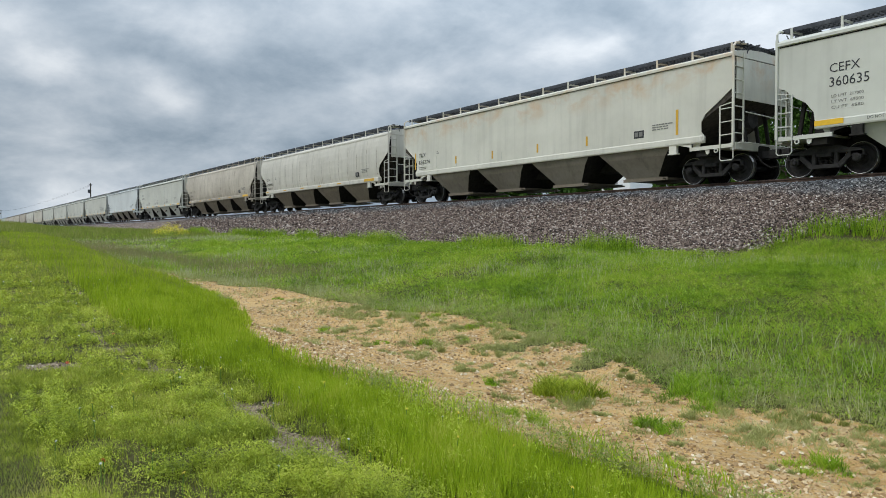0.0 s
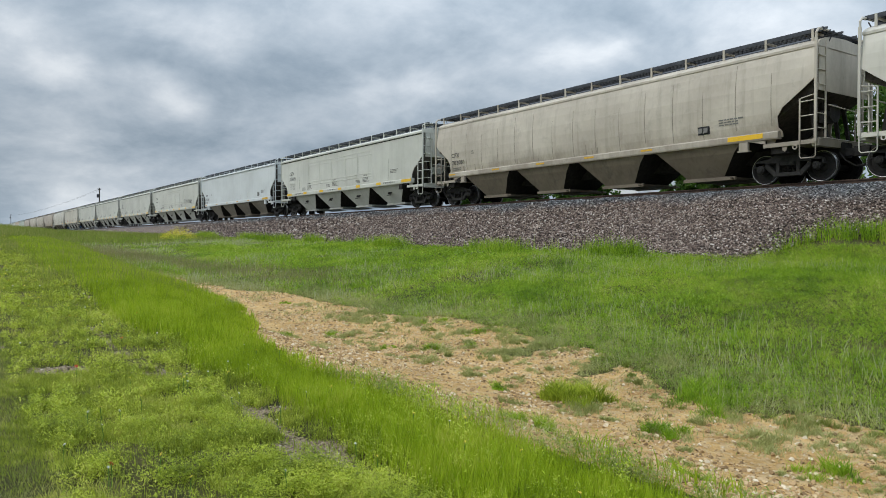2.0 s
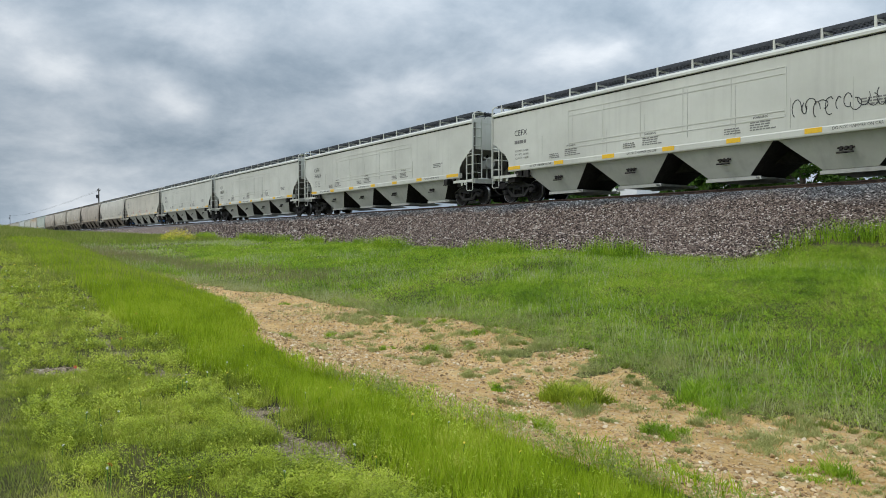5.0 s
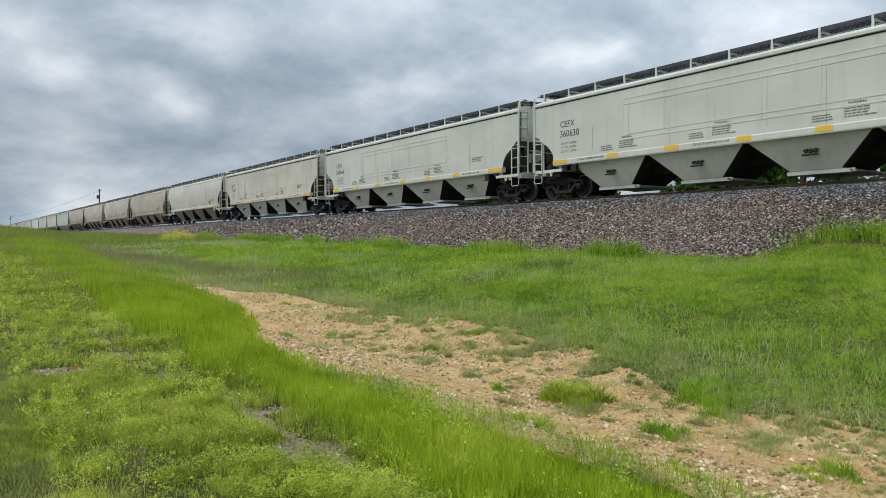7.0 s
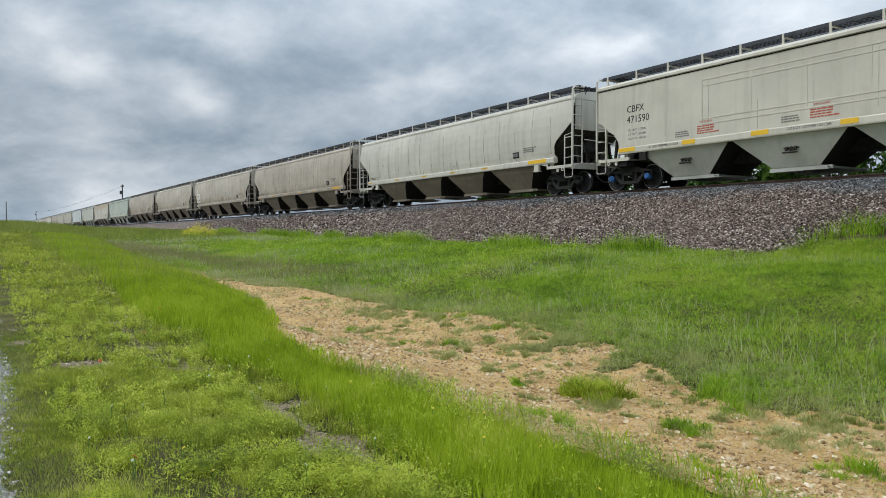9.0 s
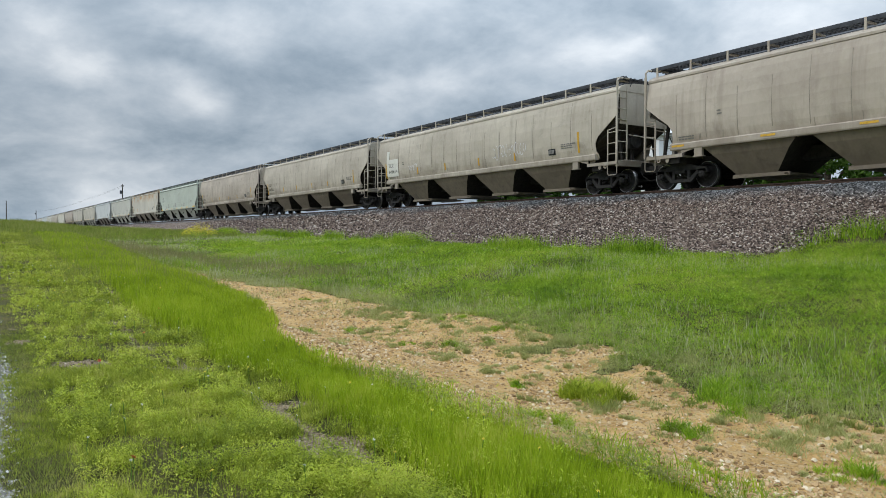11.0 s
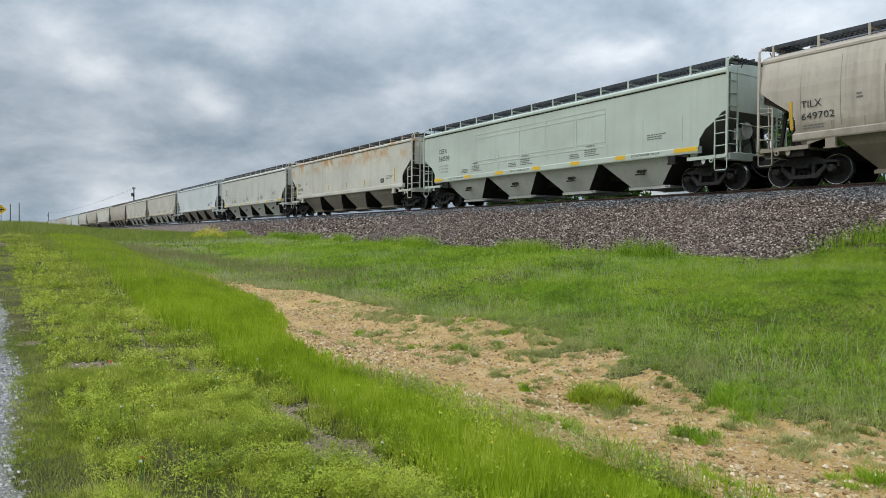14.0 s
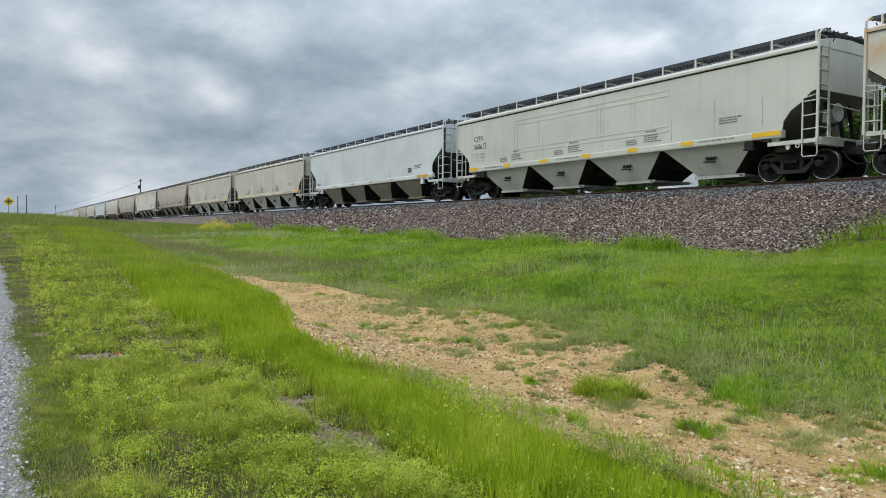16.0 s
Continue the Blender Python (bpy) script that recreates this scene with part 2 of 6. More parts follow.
def build_ground():
    xs = grid_axis([(-3000, -400, 14), (-400, -130, 27), (-130, -45, 60), (-45, 8, 380), (8, 60, 40), (60, 3000, 16)])
    ys = grid_axis([(-3000, -60, 14), (-60, -2, 30), (-2, 19, 190), (19, 40, 30), (40, 3000, 24)])
    X, Y = np.meshgrid(xs, ys)
    Z = terrain(X, Y)
    ob = sheet("ground", X, Y, Z, (dirt_mask(X, Y), rut_mask(X, Y), gravel_mask(X, Y)))
    tagged(ob, "grassy verge and bare ditch beside the railway embankment", "ground", kind="structure")
    m = Mat("verge_soil", 0.95, spec=0.15)
    at = m.node("ShaderNodeAttribute")
    at.attribute_name = "cover"
    sp = m.node("ShaderNodeSeparateColor")
    m.link(at.outputs["Color"], sp.inputs[0])
    big, mid, fine, grit = m.noise(0.35, 5), m.noise(2.2, 6), m.noise(26, 6, 0.7), m.noise(70, 3, 0.7)
    clod = m.node("ShaderNodeTexVoronoi", Scale=15.0, Randomness=1.0)
    m.link(m.mix(0.06, m.tc.outputs["Object"], m.node("ShaderNodeTexNoise", Scale=9.0).outputs["Color"]), clod.inputs["Vector"])
    tint = m.node("ShaderNodeSeparateColor")
    m.link(clod.outputs["Color"], tint.inputs[0])
    ragged = m.math("ADD", m.math("MULTIPLY", m.math("SUBTRACT", fine, 0.5), 1.3), m.math("MULTIPLY", m.math("SUBTRACT", m.noise(6, 5, 0.65), 0.5), 1.5))

    def cover(k):
        return m.ramp(m.math("ADD", sp.outputs[k], ragged), [(0.38, 0.0), (0.62, 1.0)])

    turf = m.ramp(m.math("ADD", m.math("ADD", m.math("MULTIPLY", mid, 0.35), m.math("MULTIPLY", big, 0.3)), m.math("MULTIPLY", fine, 0.35)), [(0.36, (0.028, 0.028, 0.01)), (0.48, (0.075, 0.076, 0.024)), (0.58, (0.13, 0.115, 0.042)), (0.68, (0.21, 0.16, 0.08))])
    earth = m.ramp(m.math("ADD", m.math("ADD", m.math("MULTIPLY", mid, 0.42), m.math("MULTIPLY", fine, 0.34)), m.math("MULTIPLY", grit, 0.24)), [(0.37, (0.17, 0.095, 0.038)), (0.44, (0.43, 0.26, 0.10)), (0.53, (0.60, 0.385, 0.155)), (0.63, (0.72, 0.53, 0.27))])
    earth = m.mix(m.math("MULTIPLY", m.ramp(tint.outputs[0], [(0.55, 0.0), (0.75, 1.0)]), 0.4), earth, (0.60, 0.47, 0.28))
    earth = m.mix(m.math("MULTIPLY", m.ramp(m.noise(1.1, 6, 0.65), [(0.52, 0.0), (0.7, 1.0)]), 0.3), earth, (0.27, 0.185, 0.085))
    stony = m.ramp(m.math("ADD", m.math("MULTIPLY", fine, 0.5), m.math("MULTIPLY", grit, 0.5)), [(0.38, (0.07, 0.052, 0.033)), (0.5, (0.27, 0.205, 0.135)), (0.62, (0.52, 0.43, 0.31))])
    road = m.ramp(m.math("ADD", m.math("MULTIPLY", fine, 0.4), m.math("MULTIPLY", grit, 0.6)), [(0.36, (0.10, 0.095, 0.09)), (0.5, (0.29, 0.275, 0.26)), (0.62, (0.52, 0.50, 0.48))])
    c = m.mix(cover(0), turf, earth)
    c = m.mix(cover(1), c, stony)
    c = m.mix(cover(2), c, road)
    lumps = m.math("MULTIPLY", m.math("SUBTRACT", 0.6, clod.outputs["Distance"]), m.math("MULTIPLY", tint.outputs[0], 1.6))
    m.colour(c).bump(m.math("ADD", m.math("ADD", m.math("ADD", fine, m.math("MULTIPLY", grit, 0.4)), m.math("MULTIPLY", mid, 2.0)), lumps), 0.85, 0.05)
    ob.data.materials.append(m.mat)


build_ground()


def bed_height(x, y):
    """The ballast: a sloping shoulder up to the ties, level between, and down again behind."""
    t = toe(x)
    z0 = terrain(x, t) - 0.04
    top = RAIL - 0.2
    up = np.clip((y - t) / (20.45 - t), 0, 1)
    z = z0 + (top - z0) * up ** 0.92
    return np.where(y > 24.0, top - np.clip((y - 24.0) / 3.6, 0, 1) * 2.2, z)


def ballast_material(name, seeded):
    m = Mat(name, 0.9, spec=0.2)
    sep = m.node("ShaderNodeSeparateXYZ")
    m.link(m.tc.outputs["Object"], sep.inputs[0])
    if seeded:
        geo = m.node("ShaderNodeNewGeometry")
        pick = geo.outputs["Random Per Island"]
    else:
        vo = m.node("ShaderNodeTexVoronoi", Scale=17.0)
        m.link(m.tc.outputs["Object"], vo.inputs["Vector"])
        s2 = m.node("ShaderNodeSeparateColor")
        m.link(vo.outputs["Color"], s2.inputs[0])
        pick = s2.outputs[0]
        m.bump(vo.outputs["Distance"], 0.9, 0.05)
    warm = m.ramp(pick, [(0.0, (0.03, 0.023, 0.02)), (0.35, (0.11, 0.078, 0.064)), (0.65, (0.215, 0.16, 0.13)), (0.88, (0.36, 0.285, 0.235)), (1.0, (0.62, 0.56, 0.50))])
    cool = m.ramp(pick, [(0.0, (0.03, 0.032, 0.034)), (0.4, (0.10, 0.106, 0.112)), (0.8, (0.2, 0.21, 0.22)), (1.0, (0.40, 0.405, 0.41))])
    level = m.math("ADD", sep.outputs[1], m.math("MULTIPLY", m.math("SUBTRACT", m.noise(0.8, 4), 0.5), 1.6))
    edge = m.math("DIVIDE", m.math("SUBTRACT", level, 19.7), 0.7)
    n = m.noise(40, 3)
    m.colour(m.mix(m.math("MULTIPLY", m.ramp(n, [(0.4, 0.0), (0.7, 1.0)]), 0.25), m.mix(m.ramp(edge, [(0.0, 0.0), (1.0, 1.0)]), warm, cool), (0.05, 0.045, 0.04)))
    return m.mat


def build_ballast():
    xs = grid_axis([(-900, -140, 40), (-140, -50, 90), (-50, 6, 220), (6, 60, 40)])
    ys = grid_axis([(16.2, 20.45, 30), (20.45, 24.0, 10), (24.0, 27.6, 8)])
    X, Y = np.meshgrid(xs, ys)
    t = toe(X)
    Y = np.where(Y < 20.45, t - 0.15 + (Y - 16.2) / 4.25 * (20.45 - t + 0.15), Y)
    Z = bed_height(X, Y) + 0.035 * fbm(X, Y, 61, 0.5)
    ob = sheet("ballast_bed", X, Y, Z)
    ob.data.materials.append(ballast_material("ballast_bed_stone", False))
    tagged(ob, "crushed brown and grey stone ballast under the track", "ballast", kind="structure")
    # loose stones
    rng = np.random.default_rng(5)
    mat = ballast_material("ballast_stone", True)
    for x0, x1, n, r in ((-17, 1, 46000, 0.029), (-36, -17, 24000, 0.037), (-75, -36, 9000, 0.06)):
        x = rng.uniform(x0, x1, n)
        t = toe(x)
        y = t - 0.25 + (20.95 - t + 0.25) * rng.uniform(0, 1, n)
        z = bed_height(x, np.maximum(y, t)) + 0.035 * fbm(x, y, 61, 0.5) + 0.3 * r
        stones("ballast_stones", x, y, z, r * rng.uniform(0.6, 1.5, n), mat, rng, ob_label="loose crushed ballast stones on the embankment", category="ballast")


def stones(name, x, y, z, r, mat, rng, ob_label, category):
    """Many small angular stones in one mesh of kind stuff."""
    n = len(x)
    base = np.array([(1, 0, 0), (0, 1, 0), (-1, 0, 0), (0, -1, 0), (0, 0, 0.8), (0, 0, -0.8)], float)
    base = np.concatenate([base, [(0.6, 0.55, 0.5), (-0.6, -0.5, 0.45)]])
    v = base[None] * (1 + rng.uniform(-0.3, 0.3, (n, 8, 3)))
    a, b = rng.uniform(0, 6.28, n), rng.uniform(-0.6, 0.6, n)
    ca, sa, cb, sb = np.cos(a)[:, None], np.sin(a)[:, None], np.cos(b)[:, None], np.sin(b)[:, None]
    vx, vy, vz = v[..., 0], v[..., 1], v[..., 2]
    vy, vz = vy * cb - vz * sb, vy * sb + vz * cb
    vx, vy = vx * ca - vy * sa, vx * sa + vy * ca
    P = np.stack([vx * r[:, None] + x[:, None], vy * r[:, None] + y[:, None], vz * r[:, None] + z[:, None]], -1)
    f = np.array([(0, 1, 6), (1, 4, 6), (4, 0, 6), (1, 2, 4), (2, 3, 7), (3, 4, 7), (4, 2, 7), (3, 0, 4), (1, 0, 5), (2, 1, 5), (3, 2, 5), (0, 3, 5)])
    F = (f[None] + 8 * np.arange(n)[:, None, None]).reshape(-1, 3)
    me = bpy.data.meshes.new(name)
    raw_mesh(me, P.reshape(-1, 3), [F])
    me.materials.append(mat)
    return tagged(new(name, me), ob_label, category, kind="stuff")


build_ballast()
# ---------------------------------------------------------------- mesh helpers


def part(name, mesh, material, parent, label="", m=None):
    """Links a bmesh or a mesh as one object under a thing or a part."""
    if isinstance(mesh, bmesh.types.BMesh):
        me = bpy.data.meshes.new(name)
        mesh.to_mesh(me)
        mesh.free()
        mesh = me
    if not mesh.materials:
        mesh.materials.append(material)
    ob = new(name, mesh)
    if mesh.materials[0] != material:
        ob.material_slots[0].link = "OBJECT"
        ob.material_slots[0].material = material
    ob.parent = parent
    if m is not None:
        ob.matrix_basis = m
    if label:
        tagged(ob, label)
    return ob


def done(bm, name, bevel=0.0):
    if bevel:
        bmesh.ops.bevel(bm, geom=bm.edges[:], offset=bevel, segments=1, affect="EDGES", profile=0.5)
    bmesh.ops.recalc_face_normals(bm, faces=bm.faces[:])
    me = bpy.data.meshes.new(name)
    bm.to_mesh(me)
    bm.free()
    return me


def box(bm, x0, x1, y0, y1, z0, z1):
    bmesh.ops.create_cube(bm, size=1, matrix=Matrix.Translation(((x0 + x1) / 2, (y0 + y1) / 2, (z0 + z1) / 2))
                          @ Matrix.Diagonal((abs(x1 - x0), abs(y1 - y0), abs(z1 - z0), 1)))
    return bm


def slab(bm, pts, axis, a, b):
    """Extrudes a polygon: axis 'y' takes (x, z) points, 'x' takes (y, z)."""
    def at(p, d):
        return (p[0], d, p[1]) if axis == "y" else (d, p[0], p[1])
    lo, hi = [bm.verts.new(at(p, a)) for p in pts], [bm.verts.new(at(p, b)) for p in pts]
    bm.faces.new(lo)
    bm.faces.new(hi[::-1])
    n = len(pts)
    for i in range(n):
        bm.faces.new((lo[i], hi[i], hi[(i + 1) % n], lo[(i + 1) % n]))
    return bm


def rod(bm, points, r, seg=6):
    """A bent bar through the points."""
    pts = [Vector(p) for p in points]
    rings = []
    for i, p in enumerate(pts):
        d = (pts[min(i + 1, len(pts) - 1)] - pts[max(i - 1, 0)]).normalized()
        u = d.orthogonal().normalized() if abs(d.z) > 0.95 else d.cross(Vector((0, 0, 1))).normalized()
        v = d.cross(u)
        rings.append([bm.verts.new(p + r * (math.cos(a) * u + math.sin(a) * v)) for a in np.linspace(0, 2 * math.pi, seg, endpoint=False)])
    for a, b in zip(rings, rings[1:]):
        best = min(range(seg), key=lambda k: sum((a[j].co - b[(j + k) % seg].co).length for j in range(seg)))
        for j in range(seg):
            bm.faces.new((a[j], a[(j + 1) % seg], b[(j + 1 + best) % seg], b[(j + best) % seg]))
    bm.faces.new(rings[0][::-1])
    bm.faces.new(rings[-1])
    return bm


def turned(bm, profile, seg=24, axis="y", centre=(0, 0, 0), ring_only=False):
    """A lathe: profile of (distance along the axis, radius); ring_only closes the profile on itself."""
    rings = []
    for d, r in profile:
        ring = []
        for a in np.linspace(0, 2 * math.pi, seg, endpoint=False):
            c, s = r * math.cos(a), r * math.sin(a)
            p = (c, d, s) if axis == "y" else ((d, c, s) if axis == "x" else (c, s, d))
            ring.append(bm.verts.new(Vector(p) + Vector(centre)))
        rings.append(ring)
    for a, b in zip(rings, rings[1:]):
        for j in range(seg):
            bm.faces.new((a[j], a[(j + 1) % seg], b[(j + 1) % seg], b[j]))
    if ring_only:
        for j in range(seg):
            bm.faces.new((rings[-1][j], rings[-1][(j + 1) % seg], rings[0][(j + 1) % seg], rings[0][j]))
        return bm
    bm.faces.new(rings[0][::-1])
    bm.faces.new(rings[-1])
    return bm


@functools.lru_cache(None)
def text_mesh(words, width, height):
    """Flat lettering on the near side, its lower left corner at the origin."""
    cu = bpy.data.curves.new("lettering", "FONT")
    cu.body, cu.resolution_u = words, 2
    ob = bpy.data.objects.new("lettering", cu)
    scene.collection.objects.link(ob)
    me = bpy.data.meshes.new_from_object(ob.evaluated_get(bpy.context.evaluated_depsgraph_get()))
    bpy.data.objects.remove(ob)
    co = np.zeros(len(me.vertices) * 3, np.float32)
    me.vertices.foreach_get("co", co)
    co = co.reshape(-1, 3)
    lo, hi = co.min(0), co.max(0)
    out = np.zeros_like(co)
    out[:, 0] = (co[:, 0] - lo[0]) / (hi[0] - lo[0]) * width
    out[:, 2] = (co[:, 1] - lo[1]) / (hi[1] - lo[1]) * height
    me.vertices.foreach_set("co", out.reshape(-1))
    me.update()
    return me


# ---------------------------------------------------------------- train materials


def paint(name, base, grime, grime_tone=(0.13, 0.115, 0.09), rust=0.0, streak=0.4, blotch=0.0):
    m = Mat(name, 0.55, spec=0.35)
    inf = m.node("ShaderNodeObjectInfo")
    com = m.node("ShaderNodeCombineXYZ")
    m.link(m.math("MULTIPLY", inf.outputs["Random"], 37.0), com.inputs[0])
    m.link(m.math("MULTIPLY", inf.outputs["Random"], 11.0), com.inputs[2])
    wide = m.noise(1.0, 4, 0.55, m.coord((0.35, 1, 0.5), com.outputs[0]))
    drip = m.noise(1.0, 5, 0.6, m.coord((3.2, 3.2, 0.16), com.outputs[0]))
    fine = m.noise(1.0, 5, 0.6, m.coord((9, 9, 6), com.outputs[0]))
    c = m.mix(m.ramp(wide, [(0.35, 0.0), (0.7, 1.0)]), base, tuple(v * 0.88 for v in base))
    film = m.math("MULTIPLY", m.ramp(m.math("ADD", m.math("MULTIPLY", wide, 0.78), m.math("MULTIPLY", fine, 0.22)), [(0.36, 0.1), (0.66, 1.0)]), grime)
    c = m.mix(film, c, grime_tone)
    run = m.math("MULTIPLY", m.ramp(drip, [(0.5, 0.0), (0.8, 1.0)]), streak)
    c = m.mix(run, c, tuple(v * 0.9 for v in grime_tone))
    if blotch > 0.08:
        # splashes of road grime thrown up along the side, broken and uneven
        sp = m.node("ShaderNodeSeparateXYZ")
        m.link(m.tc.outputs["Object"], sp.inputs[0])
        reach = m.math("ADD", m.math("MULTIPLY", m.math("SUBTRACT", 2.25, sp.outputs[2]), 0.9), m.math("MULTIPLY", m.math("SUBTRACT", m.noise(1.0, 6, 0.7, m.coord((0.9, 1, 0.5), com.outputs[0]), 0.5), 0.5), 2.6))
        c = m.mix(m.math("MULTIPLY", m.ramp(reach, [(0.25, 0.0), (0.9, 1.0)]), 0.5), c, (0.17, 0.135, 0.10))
    if blotch:
        spot = m.noise(1.0, 5, 0.7, m.coord((1.3, 1, 1.6), com.outputs[0]), 0.6)
        c = m.mix(m.math("MULTIPLY", m.ramp(spot, [(0.58, 0.0), (0.66, 1.0)]), blotch), c, (0.10, 0.085, 0.07))
    if rust:
        sep = m.node("ShaderNodeSeparateXYZ")
        m.link(m.tc.outputs["Object"], sep.inputs[0])
        high = m.ramp(m.math("MULTIPLY", m.math("SUBTRACT", sep.outputs[2], 2.6), 0.8), [(0.2, 0.0), (0.75, 1.0)])
        spot = m.noise(1.0, 5, 0.65, m.coord((0.85, 1, 1.0), com.outputs[0]), 0.4)
        c = m.mix(m.math("MULTIPLY", m.math("MULTIPLY", m.ramp(spot, [(0.48, 0.0), (0.66, 1.0)]), high), rust), c, (0.52, 0.27, 0.08))
    m.colour(c)
    m.rough(m.ramp(fine, [(0.3, 0.42), (0.7, 0.68)]))
    m.bump(m.math("ADD", wide, m.math("MULTIPLY", fine, 0.15)), 0.12, 0.05)
    return m.mat


def dusty(name, lo, hi, rough=0.85, metal=0.0, scale=7):
    m = Mat(name, rough, metal, 0.3)
    n = m.noise(scale, 6, 0.65)
    m.colour(m.ramp(n, [(0.32, lo), (0.68, hi)])).bump(n, 0.3, 0.01)
    return m.mat


def plain(name, c, rough=0.55, wear=0.25, metal=0.0):
    m = Mat(name, rough, metal, 0.35)
    n = m.noise(8, 6, 0.65)
    m.colour(m.mix(m.math("MULTIPLY", m.ramp(n, [(0.5, 0.0), (0.72, 1.0)]), wear), c, tuple(0.35 * v + 0.03 for v in c)))
    return m.mat


PAINTS = {
    "grey": paint("pale_grey_paint", (0.60, 0.60, 0.53), 0.10, streak=0.16),
    "beige": paint("beige_paint", (0.62, 0.58, 0.49), 0.16, streak=0.28),
    "cream": paint("cream_paint", (0.66, 0.64, 0.55), 0.12, rust=0.45, streak=0.2),
    "light": paint("weathered_light_paint", (0.64, 0.61, 0.53), 0.18, streak=0.3, blotch=0.05),
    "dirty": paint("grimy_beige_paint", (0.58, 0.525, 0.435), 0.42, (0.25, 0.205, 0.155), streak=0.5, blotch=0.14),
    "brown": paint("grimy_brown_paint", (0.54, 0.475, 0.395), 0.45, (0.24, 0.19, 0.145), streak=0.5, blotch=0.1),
    "white": paint("cold_white_paint", (0.64, 0.67, 0.66), 0.08, streak=0.12),
    "green": paint("pale_green_grey_paint", (0.53, 0.58, 0.50), 0.08, streak=0.14),
    "rusty": paint("rust_stained_paint", (0.63, 0.60, 0.51), 0.14, rust=0.95, streak=0.25),
}
# UNDER also darkens the bays' end-facing sheets, standing in for their shade
UNDER = dusty("underframe_grime_and_shade", (0.010, 0.009, 0.008), (0.035, 0.031, 0.027))
CAST = dusty("cast_steel_grime", (0.014, 0.013, 0.013), (0.045, 0.042, 0.039), 0.8)
WHEEL = dusty("wheel_steel", (0.010, 0.009, 0.009), (0.03, 0.027, 0.025), 0.7, 0.2)
TREAD = dusty("polished_tread", (0.35, 0.34, 0.33), (0.55, 0.54, 0.52), 0.3, 1.0)
GRATE = dusty("galvanised_grating", (0.035, 0.038, 0.045), (0.085, 0.09, 0.10), 0.55, 0.4, 3)
# brown of the slope sheets, darkened to hold their shade
SHADOWED = dusty("shaded_brown_slope_sheet", (0.028, 0.024, 0.020), (0.08, 0.068, 0.054), 0.9)
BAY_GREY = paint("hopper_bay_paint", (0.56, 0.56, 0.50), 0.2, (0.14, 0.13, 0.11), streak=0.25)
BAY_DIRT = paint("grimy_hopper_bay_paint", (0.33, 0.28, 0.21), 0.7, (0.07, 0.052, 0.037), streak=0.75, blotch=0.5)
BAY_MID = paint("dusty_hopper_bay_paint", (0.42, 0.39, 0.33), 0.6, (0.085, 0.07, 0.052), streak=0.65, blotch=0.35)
GATE = paint("outlet_gate_paint", (0.5, 0.5, 0.46), 0.3, streak=0.4)
YELLOW = plain("yellow_reflector", (0.78, 0.47, 0.03), 0.4, 0.2)
ORANGE = plain("worn_orange_reflector", (0.62, 0.36, 0.04), 0.5, 0.5)
BLACK = plain("black_lettering", (0.03, 0.03, 0.032), 0.6, 0.3)
FADED = plain("faded_lettering", (0.19, 0.185, 0.17), 0.7, 0.5)
RED = plain("red_lettering", (0.45, 0.08, 0.05), 0.6, 0.3)
CHALK = plain("white_scrawl", (0.72, 0.72, 0.74), 0.7, 0.2)
SEAM = dusty("seam_grime", (0.20, 0.175, 0.14), (0.40, 0.36, 0.30), 0.8, 0.0, 2)
# a little darker than the paint: the seams' soft shading put into colour
SOFT_SEAM = dusty("pale_seam_shading", (0.36, 0.355, 0.315), (0.52, 0.515, 0.455), 0.7, 0.0, 2)
BLUE = plain("blue_bearing_cap", (0.05, 0.16, 0.42), 0.5, 0.2)
PATCH = plain("fresh_paint_patch", (0.66, 0.65, 0.58), 0.5, 0.15)

# ---------------------------------------------------------------- hopper cars
HALF = 9.75          # half length of a body
GAP = 1.41
BEARING = 8.62       # truck centre from the middle of the car
WHEEL_R = 0.457
MESH = {}


def cached(key, build):
    if key not in MESH:
        MESH[key] = build()
    return MESH[key]


def side_outline(kind):
    """The side sheet in (x, z): a plate with the lower corners cut away in a curve."""
    hi, lo = (2.62, 1.5) if kind == "flat" else (2.95, 1.52)
    cut = [(HALF, hi), (HALF - 0.2, hi - 0.06), (HALF - 0.55, hi - 0.36), (HALF - 0.85, (hi + lo) / 2 + 0.02), (HALF - 1.08, lo + 0.28), (HALF - 1.12, lo)]
    if kind != "flat":
        cut = [(HALF, hi), (HALF - 0.12, hi - 0.1), (HALF - 0.6, hi - 0.46), (HALF - 1.0, hi - 0.74), (HALF - 1.16, hi - 0.98), (HALF - 1.16, lo + 0.12), (HALF - 1.05, lo)]
    bottom = [(x, z) for x, z in cut]
    return [(-x, z) for x, z in bottom] + [(x, z) for x, z in bottom[::-1]] + [(HALF, 3.9), (-HALF, 3.9)]


PROFILE_Z = [1.30, 1.55, 1.8, 2.1, 2.5, 2.9, 3.3, 3.6, 3.8, 3.95]
PROFILE_Y = [1.44, 1.515, 1.565, 1.60, 1.62, 1.615, 1.58, 1.535, 1.49, 1.44]


def side_at(kind, z):
    """Half width of a car at a height: flat sides, or bowed like a barrel."""
    return float(np.interp(z, PROFILE_Z, PROFILE_Y)) if kind == "barrel" else SIDE


def body_mesh(kind):
    bm = bmesh.new()
    wide = 1.40 if kind == "barrel" else SIDE - 0.035
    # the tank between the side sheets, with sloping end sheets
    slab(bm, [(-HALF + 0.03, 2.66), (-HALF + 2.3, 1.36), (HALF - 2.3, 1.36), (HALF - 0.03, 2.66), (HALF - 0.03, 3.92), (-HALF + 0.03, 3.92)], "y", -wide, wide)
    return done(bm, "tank")


